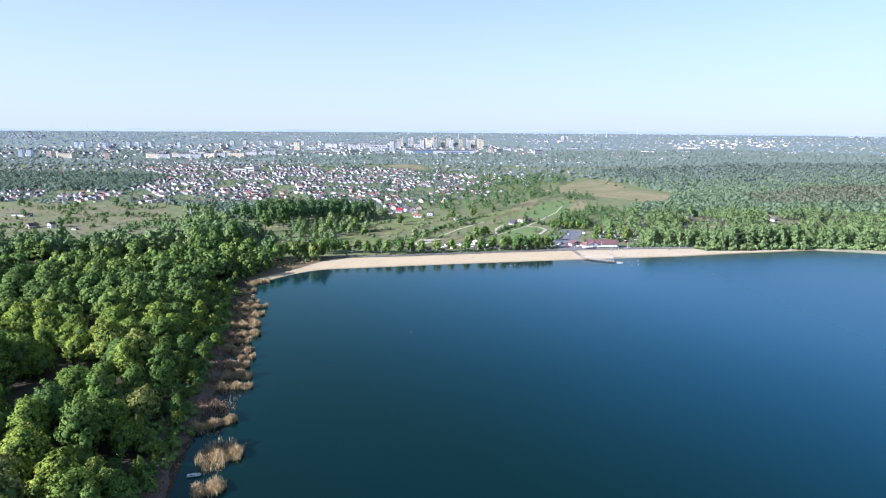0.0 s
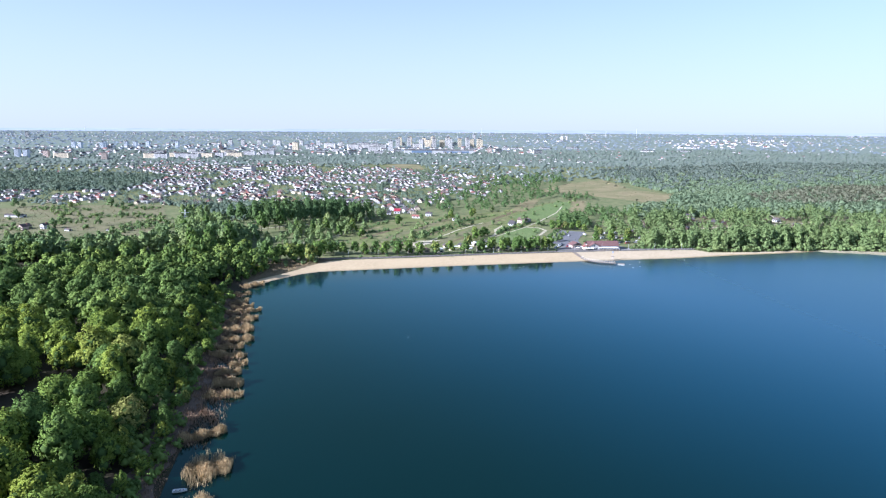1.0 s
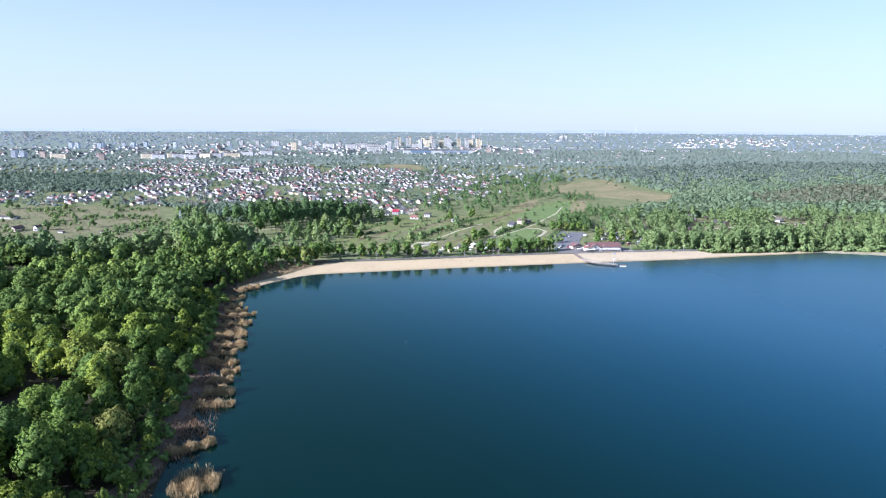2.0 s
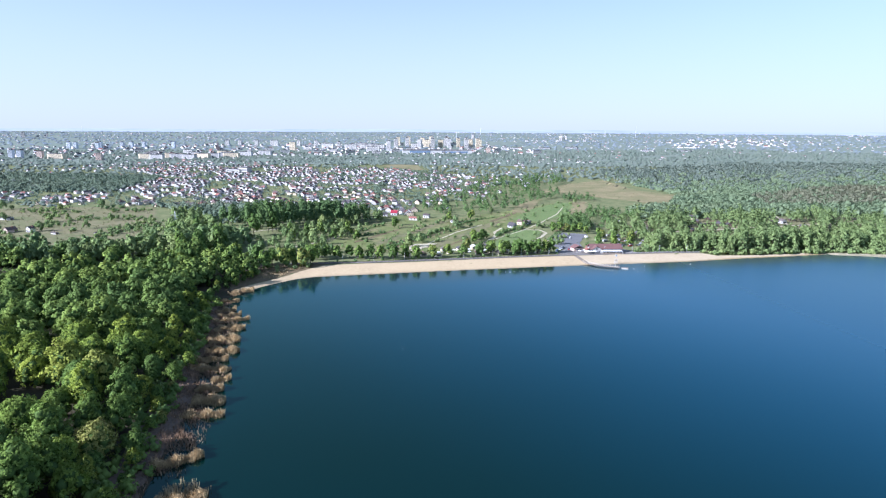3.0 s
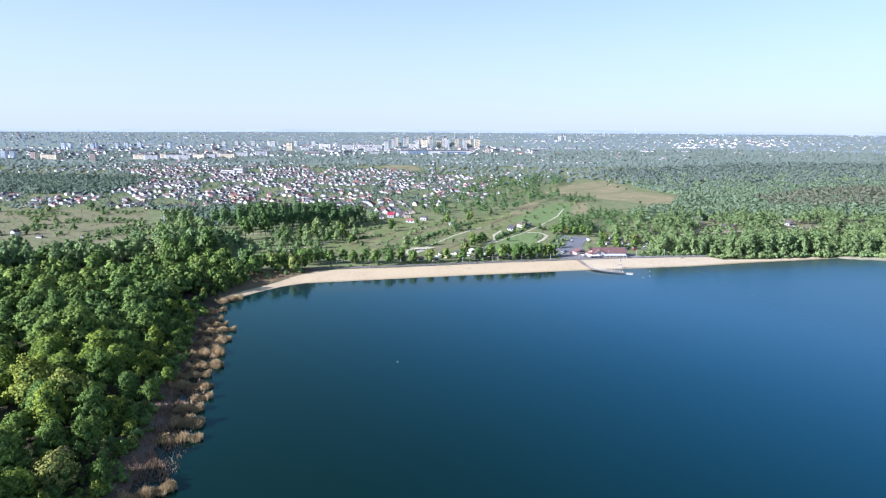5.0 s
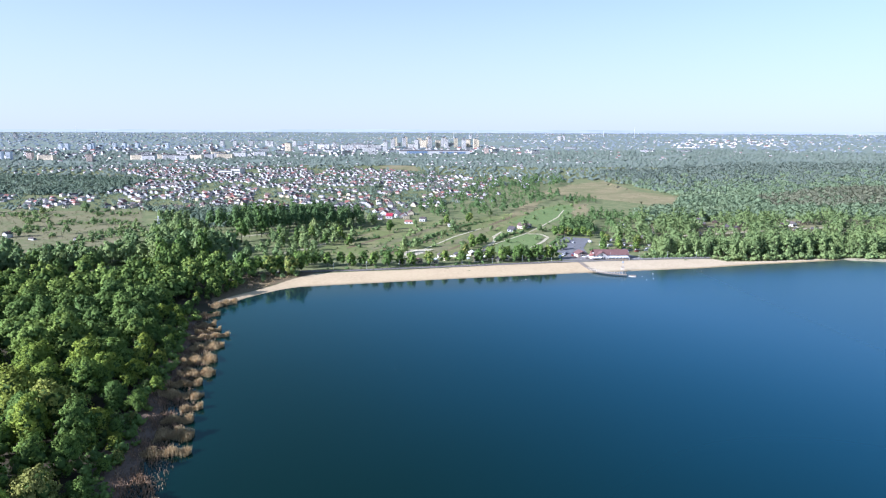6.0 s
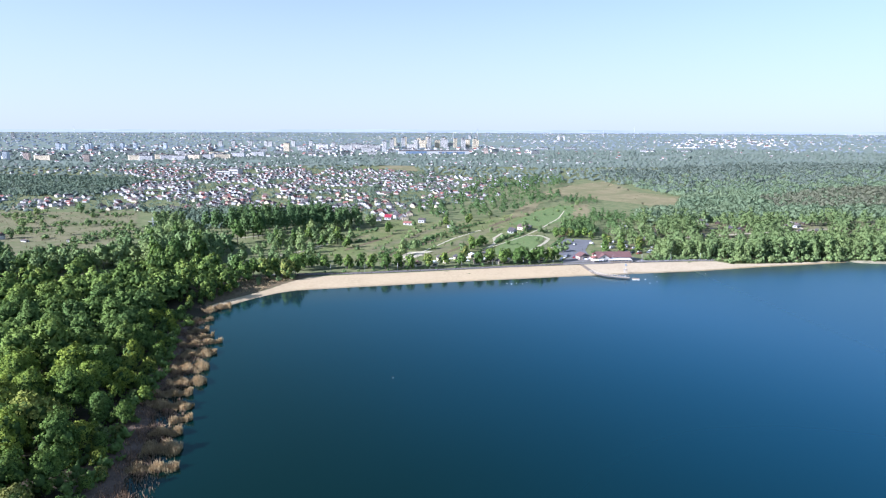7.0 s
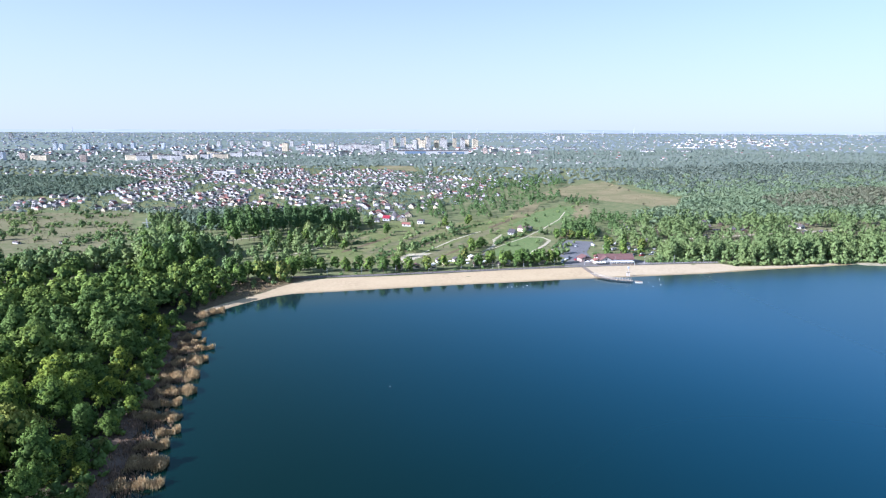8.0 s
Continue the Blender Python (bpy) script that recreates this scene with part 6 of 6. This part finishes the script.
GARDEN_HOUSES = ((392, 702, 20, 6.5, 8, 3.2, 5.6, "cream", "tile_dark", "cream garden house with a dark roof"),
                 (292, 685, -10, 7, 9, 3.4, 6.0, "white", "tile_grey", "low white garden house with a grey roof"),
                 (461, 652, 30, 5.5, 6.5, 2.8, 4.8, "cream", "tile_dark", "small cream house among the gardens"),
                 (485, 668, 10, 6, 7, 3.0, 5.0, "white", "tile_grey", "white house with a grey roof among gardens"))
MEADOW_HOUSES = ((164, 668, 35, 6.5, 8, 2.8, 5.6, "white", "tile_dark", "white cottage with a dark steep roof"),
                 (180, 687, 40, 7, 9, 3.6, 6.0, "peach", "tile_brown", "peach-coloured house with a brown roof"),
                 (188, 693, 40, 5, 6, 2.6, 4.2, "white", "tile_grey", "low white annex with a grey roof"),
                 (42, 780, 70, 6.5, 8, 3.4, 6.0, "white", "bright_red", "white house with a bright red roof"),
                 (53, 787, 20, 7, 8, 4.6, 7.2, "white", "tile_dark", "white gabled house with a dark roof"),
                 (28, 773, 75, 6, 11, 2.8, 4.2, "white", "tile_dark", "low white outbuilding with a dark roof"),
                 (62, 736, 65, 5, 10, 2.6, 4.0, "white", "tile_red", "low white shed with a red roof"),
                 (79, 752, 65, 6, 7, 3.6, 5.0, "white", "tile_grey", "white shed with a grey roof"),
                 (-8, 834, 20, 12, 12, 6.0, 9.4, "cream", "tile_dark", "cream house with a dark roof among trees"),
                 (106, 710, 30, 5, 6, 3.0, 4.4, "white", "tile_grey", "small white hut on the meadow"),
                 (-353, 690, -30, 7, 10, 3.2, 5.6, "peach", "tile_brown", "peach cottage beside the heath"),
                 (-334, 691, -30, 6, 6, 4.2, 6.0, "white", "tile_dark", "narrow white house beside the heath"),
                 (-409, 784, 75, 6, 24, 2.8, 3.8, "white", "tile_grey", "long low white greenhouse on the heath"),
                 (-304, 674, 60, 3, 7, 1.8, 2.4, "white", "tile_grey", "long low white shed on the heath"),
                 (-262, 668, -30, 3, 4, 2.0, 2.8, "white", "tile_grey", "white shed on the heath"))
for spec in GARDEN_HOUSES + MEADOW_HOUSES:
    lone_house(*spec)

huts = scatter([(250, 560), (330, 600), (430, 620), (560, 650), (600, 710), (450, 710), (330, 690), (265, 630)], 26.0, 70, 0.4)
hut = None
for x, y in huts:
    m = pose(x, y, hz(x, y), 0, 0, pick.uniform(0, 180))
    if hut is None:
        hut = thing("garden_hut", (x, y, hz(x, y)), "small dark timber garden hut between trees", "hut", "garden huts")
        bm = bmesh.new()
        prism(bm, [(-2.4, -0.3), (2.4, -0.3), (2.4, 2.5), (0, 3.8), (-2.4, 2.5)], -3, 3)
        part("wall", bm, M["dark_timber"], hut)
        bm = bmesh.new()
        prism(bm, [(-2.9, 2.3), (0, 3.85), (2.9, 2.3), (2.9, 2.5), (0, 4.05), (-2.9, 2.5)], -3.3, 3.3)
        part("roof", bm, M["tile_dark"], hut)
        part("door", boxes(((0.6, -3.03, 0.9), (0.9, 0.08, 1.9))), M["dark_timber"], hut)
        part("window", boxes(((-1.1, -3.03, 1.4), (0.9, 0.08, 0.8))), M["glass"], hut)
    else:
        copy_thing(hut, m)


def boat():
    b = thing("rowing_boat", (-60.2, 180, 0.0), "small white rowing boat moored beside the reeds", "boat", rz=4)
    ring, low = [], []
    bm = bmesh.new()
    for k in range(13):
        u = k / 12
        x = -2.1 + 4.2 * u
        w = 0.72 * (1 - max(0, (u - 0.45) / 0.55) ** 2.2)
        ring.append((bm.verts.new((x, -w, 0.55 + 0.18 * u * u)), bm.verts.new((x, w, 0.55 + 0.18 * u * u))))
        low.append((bm.verts.new((x * 0.94, -w * 0.6, -0.08)), bm.verts.new((x * 0.94, w * 0.6, -0.08))))
    for k in range(12):
        bm.faces.new((ring[k][0], ring[k + 1][0], low[k + 1][0], low[k][0]))
        bm.faces.new((ring[k + 1][1], ring[k][1], low[k][1], low[k + 1][1]))
        bm.faces.new((low[k][0], low[k + 1][0], low[k + 1][1], low[k][1]))
    bm.faces.new((ring[0][0], low[0][0], low[0][1], ring[0][1]))
    hull = part("hull", bm, M["white_paint"], b)
    hull.data.materials[0] = M["white_paint"]
    sol = hull.modifiers.new("thickness", "SOLIDIFY")
    sol.thickness = 0.05
    for x in (-1.2, 0.0, 1.0):
        part("thwart", boxes(((x, 0, 0.4), (0.28, 1.15, 0.05))), M["timber"], b)


boat()


def buoy(x, y, paint, label, r=0.35):
    b = thing("buoy", (x, y, 0.05), label, "buoy", "buoys on the lake")
    bm = bmesh.new()
    bmesh.ops.create_uvsphere(bm, u_segments=12, v_segments=8, radius=r)
    part("float", bm, M[paint], b)
    part("stem", rods(((0, 0, r * 0.7), (0, 0, r * 2.0), r * 0.15)), M["dark_metal"], b)


# Stands for a small thing drifting on the lake; only its shape is a buoy's.
buoy(19.6, 313, "steel", "small pale drifting thing on open water, shaped as a buoy", 0.26)
for x, y in ((110, 471), (113, 470), (117, 472), (121, 470), (125, 473), (214, 471), (219, 463), (226, 478), (212, 460), (268, 482)):
    buoy(x, y, "white_paint", "white bathing-area buoy on the water", 0.25)


def pylon(x, y, h):
    p = thing("pylon", (x, y, hz(x, y)), "grey steel lattice power pylon", "pylon", "power pylons")
    for sx in (-1, 1):
        for sy in (-1, 1):
            part("leg", rods(((sx * 2, sy * 2, -0.5), (sx * 0.3, sy * 0.3, h), 0.1)), M["steel"], p)
    for k in range(7):
        z0, z1 = h * k / 7, h * (k + 1) / 7
        w0, w1 = 2 - 1.7 * k / 7, 2 - 1.7 * (k + 1) / 7
        part("brace", rods(((-w0, -w0, z0), (w1, -w1, z1), 0.06), ((w0, -w0, z0), (-w1, -w1, z1), 0.06)), M["steel"], p)
    for z in (0.72, 0.86):
        part("arm", rods(((-4, 0, h * z), (4, 0, h * z), 0.12)), M["steel"], p)


for x, y, h in ((-178, 640, 26), (-232, 980, 28)):
    pylon(x, y, h)


def lamp_post(x, y):
    p = thing("street_lamp", (x, y, hz(x, y) + 0.2), "grey promenade street lamp", "street lamp", "promenade lamps")
    part("pole", rods(((0, 0, 0), (0, 0, 6.0), 0.09, 0.06)), M["steel"], p)
    part("arm", rods(((0, 0, 5.9), (0, -1.1, 6.2), 0.05)), M["steel"], p)
    part("lamp_head", boxes(((0, -1.3, 6.2), (0.3, 0.7, 0.14))), M["dark_metal"], p)
    return p


lamp = lamp_post(-40, 510)
for x in range(-15, 300, 25):
    y = float(np.interp(x, [2, 77, 166, 261, 296], [511, 516, 522, 521, 519]))
    copy_thing(lamp, pose(x, y, hz(x, y) + 0.2))
